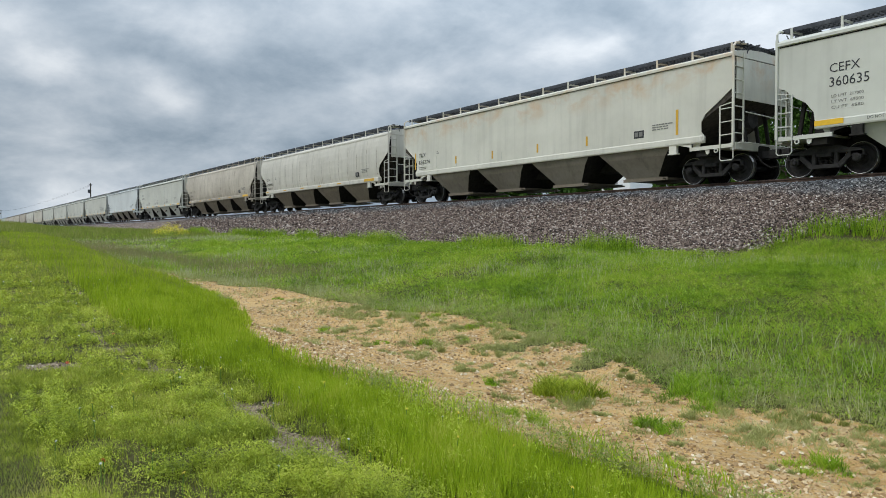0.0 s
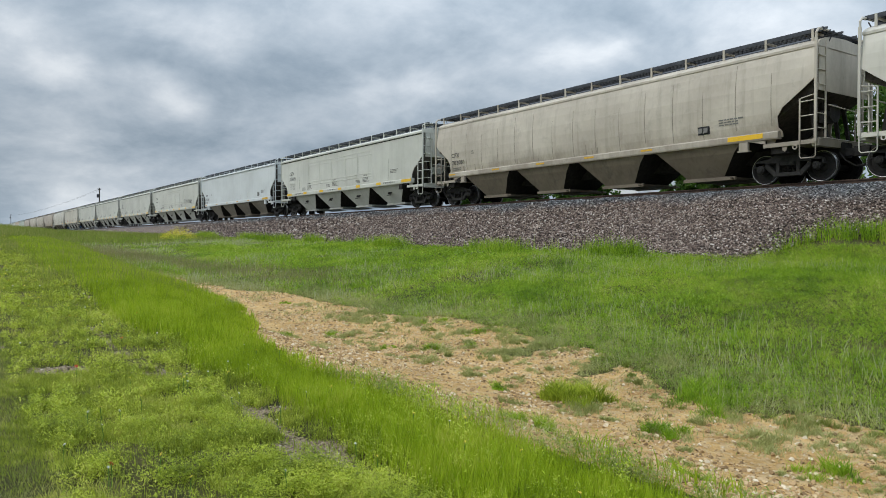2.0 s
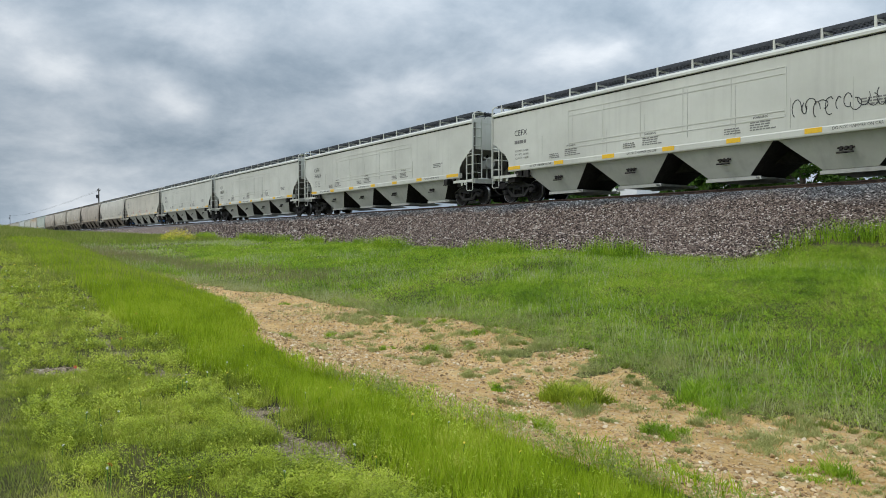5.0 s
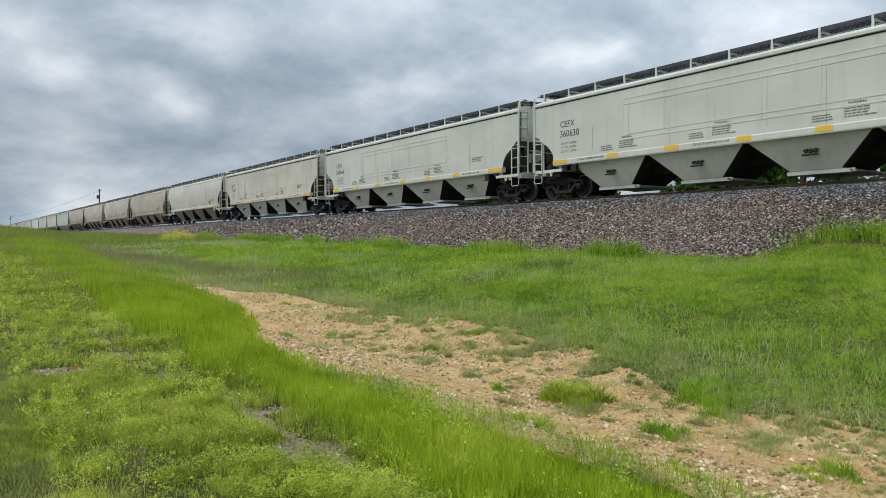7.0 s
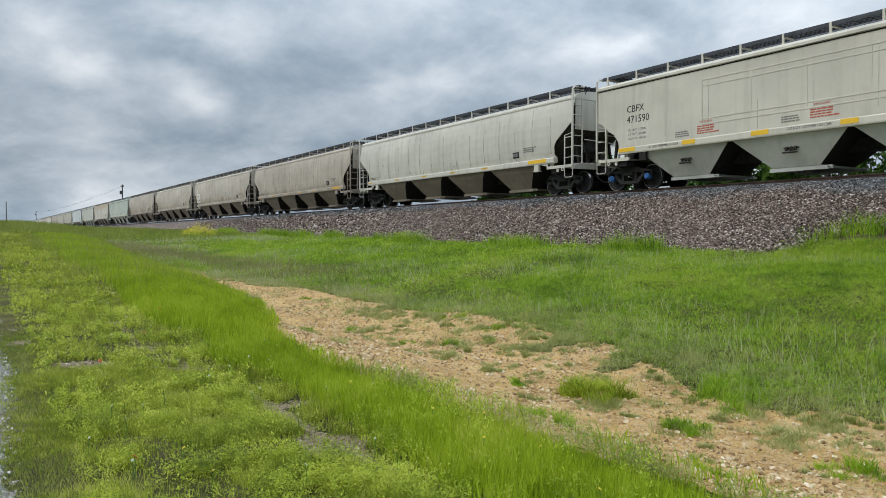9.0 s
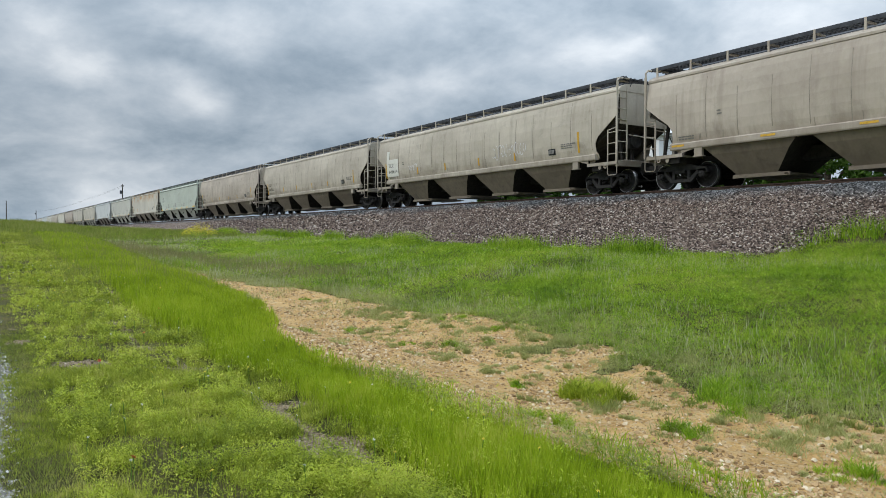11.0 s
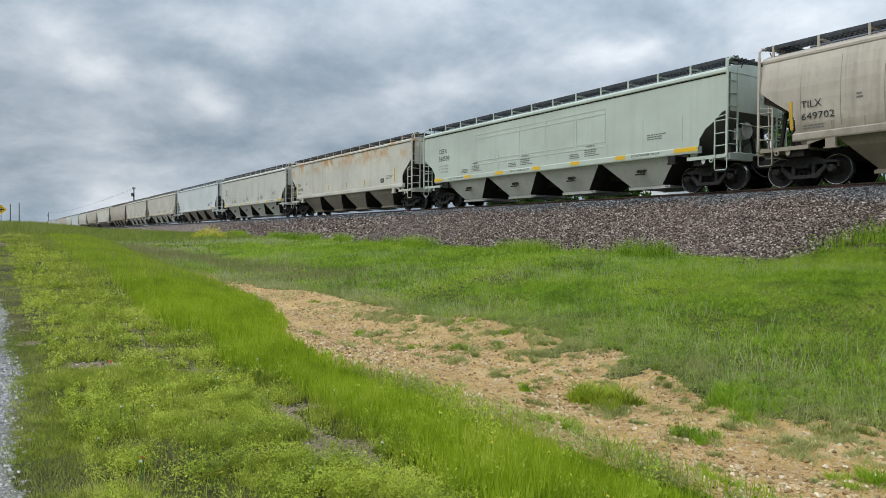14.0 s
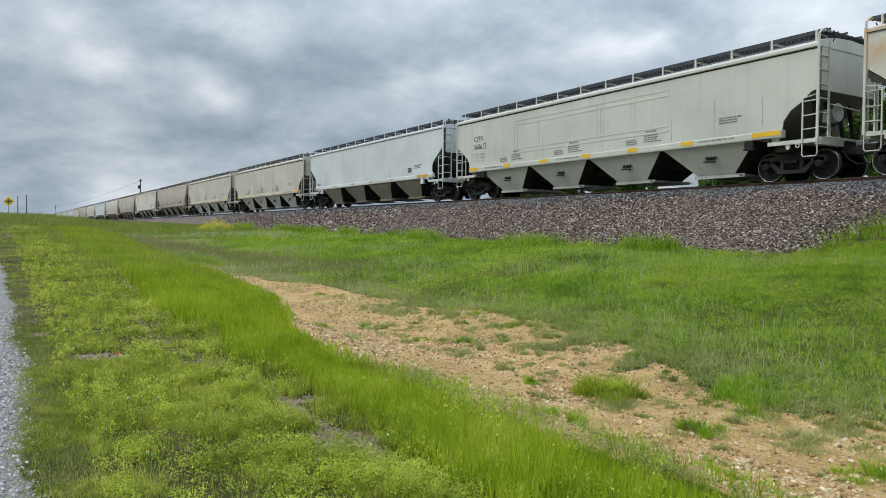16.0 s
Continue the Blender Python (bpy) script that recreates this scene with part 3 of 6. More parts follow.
def side_mesh(kind, sign):
    bm = bmesh.new()
    o = side_outline(kind)
    slab(bm, o, "y", sign * (SIDE - 0.03), sign * SIDE)
    # straight lower part reaches down to the sill between the cuts
    lo = 1.5 if kind == "flat" else 1.52
    x = HALF - 1.12 if kind == "flat" else HALF - 1.05
    slab(bm, [(-x, 1.36), (x, 1.36), (x, lo), (-x, lo)], "y", sign * (SIDE - 0.03), sign * SIDE)
    if kind == "barrel":
        for z in PROFILE_Z[1:-1]:
            bmesh.ops.bisect_plane(bm, geom=bm.verts[:] + bm.edges[:] + bm.faces[:], plane_co=(0, 0, z), plane_no=(0, 0, 1))
        for v in bm.verts:
            v.co.y += sign * (side_at(kind, v.co.z) - SIDE)
    return done(bm, "side_sheet")


def roof_mesh(kind):
    bm = bmesh.new()
    e = 3.86 if kind == "flat" else 3.92
    half = [(1.60, e), (1.655, e - 0.005), (1.655, e + 0.08), (1.58, e + 0.14), (1.25, 4.12), (0.7, 4.2), (0, 4.24)]
    if kind == "barrel":
        half = [(1.40, 3.86), (1.50, 3.855), (1.50, 3.93), (1.42, 4.01), (1.15, 4.13), (0.7, 4.2), (0, 4.24)]
    pts = half + [(-y, z) for y, z in half[::-1][1:]]
    slab(bm, pts, "x", -HALF - 0.02, HALF + 0.02)
    return done(bm, "roof")


def hatch_mesh(kind):
    bm = bmesh.new()
    slab(bm, [(-0.42, 4.2), (0.42, 4.2), (0.42, 4.36), (0.3, 4.44), (-0.3, 4.44), (-0.42, 4.36)], "x", -HALF + 0.9, HALF - 0.9)
    return done(bm, "trough_hatch")


def grating_mesh(sign):
    bm = bmesh.new()
    y0, y1 = sign * 0.68, sign * 1.3
    for k in range(int(2 * HALF / 0.15)):
        x = -HALF + 0.05 + k * 0.15
        box(bm, x, x + 0.05, y0, y1, 4.345, 4.385)
    for y in np.linspace(0.68, 1.3, 4):
        box(bm, -HALF - 0.05, HALF + 0.05, sign * y - 0.015, sign * y + 0.015, 4.33, 4.40)
    box(bm, -HALF - 0.05, HALF + 0.05, sign * 1.3 - 0.012, sign * 1.3 + 0.012, 4.30, 4.42)
    return done(bm, "running_board")


def end_board_mesh(sign):
    bm = bmesh.new()
    for k in range(8):
        x = sign * (HALF + 0.02 - 0.62 + k * 0.08)
        box(bm, x, x + 0.045, -1.3, 1.3, 4.35, 4.385)
    for y in (-1.28, -0.4, 0.4, 1.28):
        box(bm, sign * (HALF - 0.65), sign * (HALF + 0.16), y - 0.015, y + 0.015, 4.335, 4.40)
    for y in (-0.9, 0.9):
        rod(bm, [(sign * (HALF - 0.02), y, 4.0), (sign * (HALF + 0.14), y, 4.34)], 0.018)
    return done(bm, "end_running_board")


def bracket_mesh(sign):
    bm = bmesh.new()
    box(bm, -0.035, 0.035, sign * 1.29, sign * 1.33, 4.0, 4.42)
    box(bm, -0.03, 0.03, sign * 0.75, sign * 1.31, 4.28, 4.335)
    return done(bm, "bracket")


def sill_mesh(sign):
    bm = bmesh.new()
    slab(bm, [(sign * 1.615, 1.30), (sign * 1.63, 1.34), (sign * 1.63, 1.50), (sign * 1.605, 1.535), (sign * 1.42, 1.535), (sign * 1.42, 1.30)], "x", -HALF + 1.12, HALF - 1.12)
    return done(bm, "side_sill")


def bay_mesh(kind, w, bay_paint):
    bm = bmesh.new()
    b, zt, zb, yb = (0.78, 1.36, 0.36, 0.98) if kind == "flat" else (0.72, 1.36, 0.34, 0.95)
    t = w / 2 - 0.01
    rings = [[(-t, -1.54, zt), (t, -1.54, zt), (t, 1.54, zt), (-t, 1.54, zt)]]
    if kind != "flat":
        rings.append([(-t * 0.80, -1.40, zt - 0.32), (t * 0.80, -1.40, zt - 0.32), (t * 0.80, 1.40, zt - 0.32), (-t * 0.80, 1.40, zt - 0.32)])
    rings.append([(-b, -yb, zb), (b, -yb, zb), (b, yb, zb), (-b, yb, zb)])
    vs = [[bm.verts.new(p) for p in r] for r in rings]
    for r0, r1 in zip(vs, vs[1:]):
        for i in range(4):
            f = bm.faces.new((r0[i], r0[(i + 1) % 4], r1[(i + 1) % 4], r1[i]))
            # sheets facing along the track go near-black: grime plus shade put into colour
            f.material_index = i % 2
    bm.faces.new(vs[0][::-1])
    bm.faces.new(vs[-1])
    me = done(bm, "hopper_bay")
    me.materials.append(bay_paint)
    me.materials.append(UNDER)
    return me


def gate_mesh():
    bm = bmesh.new()
    box(bm, -0.8, 0.8, -0.95, 0.95, 0.25, 0.36)
    box(bm, -0.85, 1.15, -1.0, -0.93, 0.22, 0.33)
    box(bm, -0.85, 1.15, 0.93, 1.0, 0.22, 0.33)
    box(bm, 0.82, 1.1, -0.93, 0.93, 0.24, 0.27)
    rod(bm, [(1.08, -1.2, 0.27), (1.08, 1.2, 0.27)], 0.03)
    return done(bm, "outlet_gate")


def vibrator_mesh():
    bm = bmesh.new()
    # a bracket pad on the sloping face of a bay, with its ribs
    for k in range(3):
        box(bm, -0.17 + k * 0.14, -0.10 + k * 0.14, -0.05, 0.0, -0.09, 0.09)
    for z in (-0.16, 0.0, 0.15):
        box(bm, -0.24, 0.24, -0.035, 0.0, z - 0.02, z + 0.02)
    return done(bm, "vibrator_bracket")


def sill_beam_mesh():
    bm = bmesh.new()
    slab(bm, [(-0.32, 0.72), (0.32, 0.72), (0.32, 1.12), (0.26, 1.16), (-0.26, 1.16), (-0.32, 1.12)], "x", -HALF - 0.1, HALF + 0.1)
    return done(bm, "centre_sill")


def platform_mesh(sign):
    bm = bmesh.new()
    box(bm, sign * (HALF - 1.5), sign * (HALF + 0.06), -1.58, 1.58, 1.07, 1.13)
    for s in (-1, 1):
        box(bm, sign * (HALF - 1.6), sign * (HALF + 0.05), s * 1.52, s * 1.6, 1.05, 1.17)
        slab(bm, [(sign * (HALF - 1.02), 1.05), (sign * (HALF - 0.86), 1.05), (sign * (HALF - 0.88), 0.93), (sign * (HALF - 0.94), 0.89), (sign * (HALF - 1.0), 0.93)], "y", s * 1.54, s * 1.57)
    box(bm, sign * (HALF - 0.12), sign * (HALF + 0.08), -1.55, 1.55, 0.98, 1.2)
    # gussets that carry the body over the truck
    for s in (-1, 1):
        slab(bm, [(sign * (HALF - 1.55), 1.13), (sign * (HALF - 1.35), 1.13), (sign * (HALF - 1.2), 1.5), (sign * (HALF - 1.62), 1.5)], "y", s * 1.42, s * 1.46)
    return done(bm, "end_platform")


def jack_mesh(sx, sy):
    """A lifting bracket hung from the sill beside the truck."""
    bm = bmesh.new()
    box(bm, sx * (HALF - 2.42), sx * (HALF - 2.12), sy * 1.5, sy * 1.61, 1.02, 1.32)
    box(bm, sx * (HALF - 2.46), sx * (HALF - 2.08), sy * 1.46, sy * 1.625, 1.0, 1.04)
    slab(bm, [(sx * (HALF - 2.12), 1.3), (sx * (HALF - 1.55), 1.17), (sx * (HALF - 1.55), 1.28), (sx * (HALF - 2.12), 1.32)], "y", sy * 1.55, sy * 1.59)
    return done(bm, "jacking_pad")


def eye_mesh(sx, sy):
    """The towing eye under the end platform."""
    return done(turned(bmesh.new(), [(sy * 1.58, 0.045), (sy * 1.58, 0.075), (sy * 1.62, 0.075), (sy * 1.62, 0.045)], 12, "y", (sx * (HALF - 0.6), 0, 0.99), ring_only=True), "towing_eye")


def bolster_mesh(sign):
    bm = bmesh.new()
    box(bm, sign * (BEARING - 0.28), sign * (BEARING + 0.28), -1.5, 1.5, 0.86, 1.08)
    # braces between the platform and the sloping end sheet
    for y in (-0.95, -0.35, 0.35, 0.95):
        slab(bm, [(sign * (HALF - 0.35), 1.13), (sign * (HALF - 0.25), 1.13), (sign * (HALF - 0.45), 2.42), (sign * (HALF - 0.55), 2.36)], "y", y - 0.04, y + 0.04)
    return done(bm, "end_bracing")


def corner_ladder_mesh(sx, sy):
    bm = bmesh.new()
    x, y = sx * (HALF + 0.02), sy * 1.62
    box(bm, x - 0.04, x + 0.03, y - 0.03, y + 0.03, 1.1, 4.06)
    xs = x - sx * 0.47
    box(bm, xs - 0.02, xs + 0.02, y - 0.018, y + 0.018, 1.12, 2.38)
    for z in (1.45, 1.86, 2.28):
        rod(bm, [(xs, y, z), (x, y, z + 0.01)], 0.017, 5)
    rod(bm, [(xs, y, 2.38), (x, y, 2.46)], 0.017, 5)
    # ladder on the end, and the bent rail at the roof
    ye = sy * 1.08
    box(bm, x - 0.02, x + 0.02, ye - 0.025, ye + 0.025, 1.15, 4.05)
    for z in np.arange(1.5, 4.0, 0.42):
        rod(bm, [(x, y, z), (x, ye, z)], 0.017, 5)
    rod(bm, [(x, y, 4.0), (x, y, 4.22), (x, y - sy * 0.12, 4.34), (x, ye - sy * 0.1, 4.36)], 0.035)
    # stirrup step
    rod(bm, [(xs, y, 1.12), (xs, y, 0.7), (xs + sx * 0.05, y, 0.64), (x - sx * 0.05, y, 0.64), (x, y, 0.7), (x, y, 1.12)], 0.018, 5)
    return done(bm, "corner_ladder")


def grab_mesh(sx):
    bm = bmesh.new()
    x = sx * (HALF + 0.05)
    rod(bm, [(x, -1.0, 2.2), (x, 1.0, 2.12)], 0.02, 5)
    rod(bm, [(x, -1.5, 1.16), (x + sx * 0.1, -1.3, 1.2), (x + sx * 0.1, 1.3, 1.2), (x, 1.5, 1.16)], 0.02, 5)
    return done(bm, "grab_rail")


def brake_mesh():
    bm = bmesh.new()
    turned(bm, [(0, 0.05), (0.08, 0.06), (0.1, 0.28), (0.13, 0.28), (0.13, 0.2), (0.12, 0.05)], 14, "x", (HALF - 0.1, -0.55, 2.0))
    box(bm, HALF - 0.32, HALF - 0.1, -0.8, -0.42, 1.72, 2.1)
    rod(bm, [(HALF - 0.2, -0.6, 1.75), (HALF - 0.2, -0.6, 1.1)], 0.03)
    return done(bm, "hand_brake")


def reservoir_mesh():
    bm = bmesh.new()
    turned(bm, [(-0.55, 0.1), (-0.5, 0.2), (0.5, 0.2), (0.55, 0.1)], 12, "y", (-HALF + 1.0, 0.1, 1.36))
    box(bm, -HALF + 0.75, -HALF + 1.2, -0.9, -0.62, 1.13, 1.5)
    rod(bm, [(-HALF + 1.0, -0.8, 1.2), (-HALF + 0.6, -0.9, 1.7), (-HALF + 0.7, -1.2, 1.9)], 0.02)
    return done(bm, "brake_reservoir")


def coupler_mesh(sx):
    bm = bmesh.new()
    box(bm, sx * (HALF - 0.1), sx * (HALF + 0.42), -0.13, 0.13, 0.76, 0.98)
    slab(bm, [(sx * (HALF + 0.40), -0.22), (sx * (HALF + 0.69), -0.16), (sx * (HALF + 0.70), 0.05), (sx * (HALF + 0.62), 0.22), (sx * (HALF + 0.40), 0.2)], "y", 0, 0.28)
    for v in bm.verts:
        if abs(v.co.x) > HALF + 0.395 and v.co.y in (0.0, 0.28) or abs(v.co.y - 0.28) < 1e-5:
            v.co.y, v.co.z = v.co.z, 0.73 + v.co.y
    return done(bm, "coupler")


def hose_mesh(sx):
    bm = bmesh.new()
    rod(bm, [(sx * (HALF + 0.05), -0.35, 0.85), (sx * (HALF + 0.25), -0.38, 0.6), (sx * (HALF + 0.5), -0.3, 0.42), (sx * (HALF + 0.7), -0.2, 0.45)], 0.028)
    return done(bm, "air_hose")


def frame_mesh(sign):
    """A cast side frame with its two windows and the spring opening."""
    bm = bmesh.new()
    y0, y1 = sign * 0.93, sign * 1.07
    top = [(-1.12, 0.5), (-1.08, 0.68), (-0.9, 0.73), (-0.62, 0.76), (-0.4, 0.86), (0.4, 0.86), (0.62, 0.76), (0.9, 0.73), (1.08, 0.68), (1.12, 0.5)]
    slab(bm, top + [(0.78, 0.58), (0.64, 0.62), (-0.64, 0.62), (-0.78, 0.58)], "y", y0, y1)
    # diagonals and the lower tension member
    for s in (-1, 1):
        slab(bm, [(s * 0.70, 0.64), (s * 0.82, 0.58), (s * 0.44, 0.20), (s * 0.30, 0.28)], "y", y0, y1)
        slab(bm, [(s * 0.26, 0.64), (s * 0.38, 0.64), (s * 0.38, 0.26), (s * 0.26, 0.26)], "y", y0, y1)
        box(bm, s * 0.889 - 0.17, s * 0.889 + 0.17, y0, y1, 0.50, 0.66)
    slab(bm, [(-0.44, 0.2), (0.44, 0.2), (0.4, 0.32), (-0.4, 0.32)], "y", y0 - sign * 0.03, y1 + sign * 0.03)
    return done(bm, "side_frame", 0.012)


def spring_mesh(sign):
    bm = bmesh.new()
    for dx in (-0.15, 0.0, 0.15):
        pts = [(dx + 0.055 * math.cos(a), sign * 0.99 + 0.055 * math.sin(a), 0.32 + 0.2 * a / (10 * math.pi)) for a in np.linspace(0, 10 * math.pi, 24)]
        rod(bm, pts, 0.014, 3)
    return done(bm, "coil_spring")


def bolster_end_mesh():
    bm = bmesh.new()
    box(bm, -0.22, 0.22, -1.12, 1.12, 0.53, 0.64)
    box(bm, -0.2, 0.2, -0.85, 0.85, 0.5, 0.86)
    for s in (-1, 1):
        box(bm, s * 0.42 - 0.04, s * 0.42 + 0.04, -0.85, 0.85, 0.36, 0.46)
    return done(bm, "truck_bolster", 0.01)


def wheel_mesh(caps):
    bm = bmesh.new()
    for s in (-1, 1):
        prof = [(0.815, 0.10), (0.80, 0.17), (0.755, 0.20), (0.742, 0.34), (0.79, 0.385), (0.79, 0.452), (0.70, WHEEL_R), (0.665, 0.485), (0.65, 0.482), (0.65, 0.39), (0.70, 0.33), (0.70, 0.19), (0.64, 0.16), (0.64, 0.10)]
        turned(bm, [(s * d, r) for d, r in prof], 20)
    turned(bm, [(-0.92, 0.08), (-0.64, 0.095), (0.64, 0.095), (0.92, 0.08)], 12)
    plain_faces = set(bm.faces)
    # polished treads
    for s in (-1, 1):
        turned(bm, [(s * d, r) for d, r in [(0.70, WHEEL_R + 0.001), (0.792, 0.4535), (0.794, 0.448), (0.792, 0.440), (0.75, 0.440)]], 20, ring_only=True)
    for f in bm.faces:
        if f not in plain_faces:
            f.material_index = 1
    plain_faces = set(bm.faces)
    # bearing caps with three bolts
    for s in (-1, 1):
        turned(bm, [(s * d, r) for d, r in [(0.9, 0.12), (1.08, 0.125), (1.10, 0.10), (1.13, 0.09), (1.135, 0.03)]], 14)
        for k in range(3):
            a = k * 2.094
            box(bm, 0.055 * math.cos(a) - 0.017, 0.055 * math.cos(a) + 0.017, s * 1.125, s * 1.155, 0.055 * math.sin(a) - 0.017, 0.055 * math.sin(a) + 0.017)
    for f in bm.faces:
        if f not in plain_faces:
            f.material_index = 2
    me = done(bm, "wheelset")
    for m in (WHEEL, TREAD, caps):
        me.materials.append(m)
    return me


def seam_mesh(kind, w, z, h):
    """One raised weld seam that follows the side, narrower towards its top."""
    bm = bmesh.new()
    n = 7 if kind == "barrel" else 1
    rows = []
    for k in range(n + 1):
        q = k / n
        y = -side_at(kind, z + h * q) + SIDE
        a, b = -w * (1 - 0.6 * q), w * (1.1 - 0.5 * q)
        rows.append([bm.verts.new(v) for v in ((a, y, h * q), (a, y - 0.008, h * q), (b, y - 0.008, h * q), (b, y, h * q))])
    for r0, r1 in zip(rows, rows[1:]):
        for i in range(3):
            bm.faces.new((r0[i], r0[i + 1], r1[i + 1], r1[i]))
    return done(bm, "weld_seam")


def add_seams(car, kind):
    rnd = random.Random(7)
    if kind == "ribbed":
        rows = [(1.35 + k * (2 * HALF - 2.7) / 14, 0.013, rnd.choice((1.54, 1.62, 1.7)), rnd.choice((1.6, 1.85, 2.05))) for k in range(15)]
        rows += [(rnd.uniform(1.5, 18), 0.012, 1.55, rnd.choice((0.25, 0.4))) for _ in range(8)]
    elif kind == "flat":
        rows = [(3.3 + k * 1.8, 0.010, rnd.choice((1.6, 1.75, 1.9)), rnd.choice((0.9, 1.2, 1.6))) for k in range(9)]
    else:
        rows = [(3.0 + k * 1.7, 0.008, 1.6, rnd.choice((0.35, 0.6))) for k in range(8)]
    for s, w, z, h in rows:
        shape = "barrel" if kind == "ribbed" else "flat"
        part("weld_seam", cached(("seam", shape, w, z, h), lambda: seam_mesh(shape, w, z, h)), SEAM if kind == "ribbed" else SOFT_SEAM, car, "", Matrix.Translation((-HALF + s, -SIDE, z)))


def panel_mesh():
    """Thin horizontal stiffeners pressed into the flat-sided cars."""
    bm = bmesh.new()
    for z, a, b in ((3.46, -4.9, 4.2), (3.26, -4.9, 4.2), (2.16, -4.9, 4.2), (1.98, -4.9, 4.2)):
        slab(bm, [(-SIDE - 0.011, z - 0.018), (-SIDE, z - 0.022), (-SIDE, z + 0.022), (-SIDE - 0.011, z + 0.018)], "x", a, b)
    for x in np.linspace(-4.9, 4.2, 6):
        box(bm, x - 0.02, x + 0.02, -SIDE - 0.009, -SIDE, 2.0, 3.44)
    return done(bm, "stiffener")


def bars_mesh(rows, width, height):
    """Writing too small to read: plain bars."""
    rnd = random.Random(int(rows * 31 + width * 100))
    bm = bmesh.new()
    for k in range(rows):
        z, x = height * (k + 0.2) / rows, 0.0
        while x < width * (0.7 + 0.3 * rnd.random()):
            w = width * (0.08 + 0.14 * rnd.random())
            bm.faces.new([bm.verts.new(p) for p in ((x, 0, z), (x + w, 0, z), (x + w, 0, z + 0.5 * height / rows), (x, 0, z + 0.5 * height / rows))])
            x += w + width * 0.03
    return done(bm, "small_print")


def rect_mesh(w, h):
    bm = bmesh.new()
    box(bm, 0, w, -0.004, 0.0, 0, h)
    return done(bm, "plate")


def scrawl_mesh(seed, width, height):
    """A loose painted scribble, no letters."""
    rnd = random.Random(seed)
    bm = bmesh.new()
    x = 0.0
    while x < width:
        n = 9
        cx, cz, rx, rz = x + 0.1, height * (0.35 + 0.3 * rnd.random()), 0.07 + 0.1 * rnd.random(), height * (0.2 + 0.3 * rnd.random())
        a0, turn = rnd.random() * 6.28, 3.2 + 2.6 * rnd.random()
        pts = [(cx + rx * math.cos(a0 + turn * i / n), 0, cz + rz * math.sin(a0 + turn * i / n) + 0.03 * rnd.random()) for i in range(n)]
        rod(bm, pts, 0.013, 4)
        x += 0.16 + 0.12 * rnd.random()
    for v in bm.verts:
        v.co.y *= 0.2
    return done(bm, "scrawl")


def make_truck(car, sx, caps):
    root = new("truck")
    root.empty_display_size = 0.3
    root.parent = car
    root.matrix_basis = pose(sx * BEARING, 0, 0)
    for s in (-1, 1):
        part("side_frame", cached(("frame", s), lambda: frame_mesh(s)), CAST, root)
        part("coil_spring", cached(("spring", s), lambda: spring_mesh(s)), CAST, root)
    part("truck_bolster", cached("tb", bolster_end_mesh), CAST, root)
    wheels = []
    for x in (-0.889, 0.889):
        m = pose(x, 0, WHEEL_R)
        w = part("wheelset", cached(("wheel", caps.name), lambda: wheel_mesh(caps)), WHEEL, root, "dark steel wheels on one axle", m)
        wheels.append((w, x))
    return wheels


def write(car, name, mesh, material, s, z, label="", lift=0.008):
    """Something painted on the near side, s metres from the trailing end."""
    if car["side"] == "barrel" and z > 1.5:
        mesh = cached(("bent", mesh.name, z), lambda: bent(mesh, z))
        lift += 0.004
    return part(name, mesh, material, car, label, Matrix.Translation((-HALF + s, -SIDE - lift, z)))


def bent(mesh, z):
    """A copy of a painted thing that follows the bowed side."""
    bm = bmesh.new()
    bm.from_mesh(mesh)
    top = max(v.co.z for v in bm.verts)
    if top > 0.3 and len(bm.verts) < 40:
        for h in np.arange(0.1, top, 0.1):
            bmesh.ops.bisect_plane(bm, geom=bm.verts[:] + bm.edges[:] + bm.faces[:], plane_co=(0, 0, h), plane_no=(0, 0, 1))
    for v in bm.verts:
        v.co.y -= side_at("barrel", z + v.co.z) - SIDE
    return done(bm, mesh.name.split(".")[0])


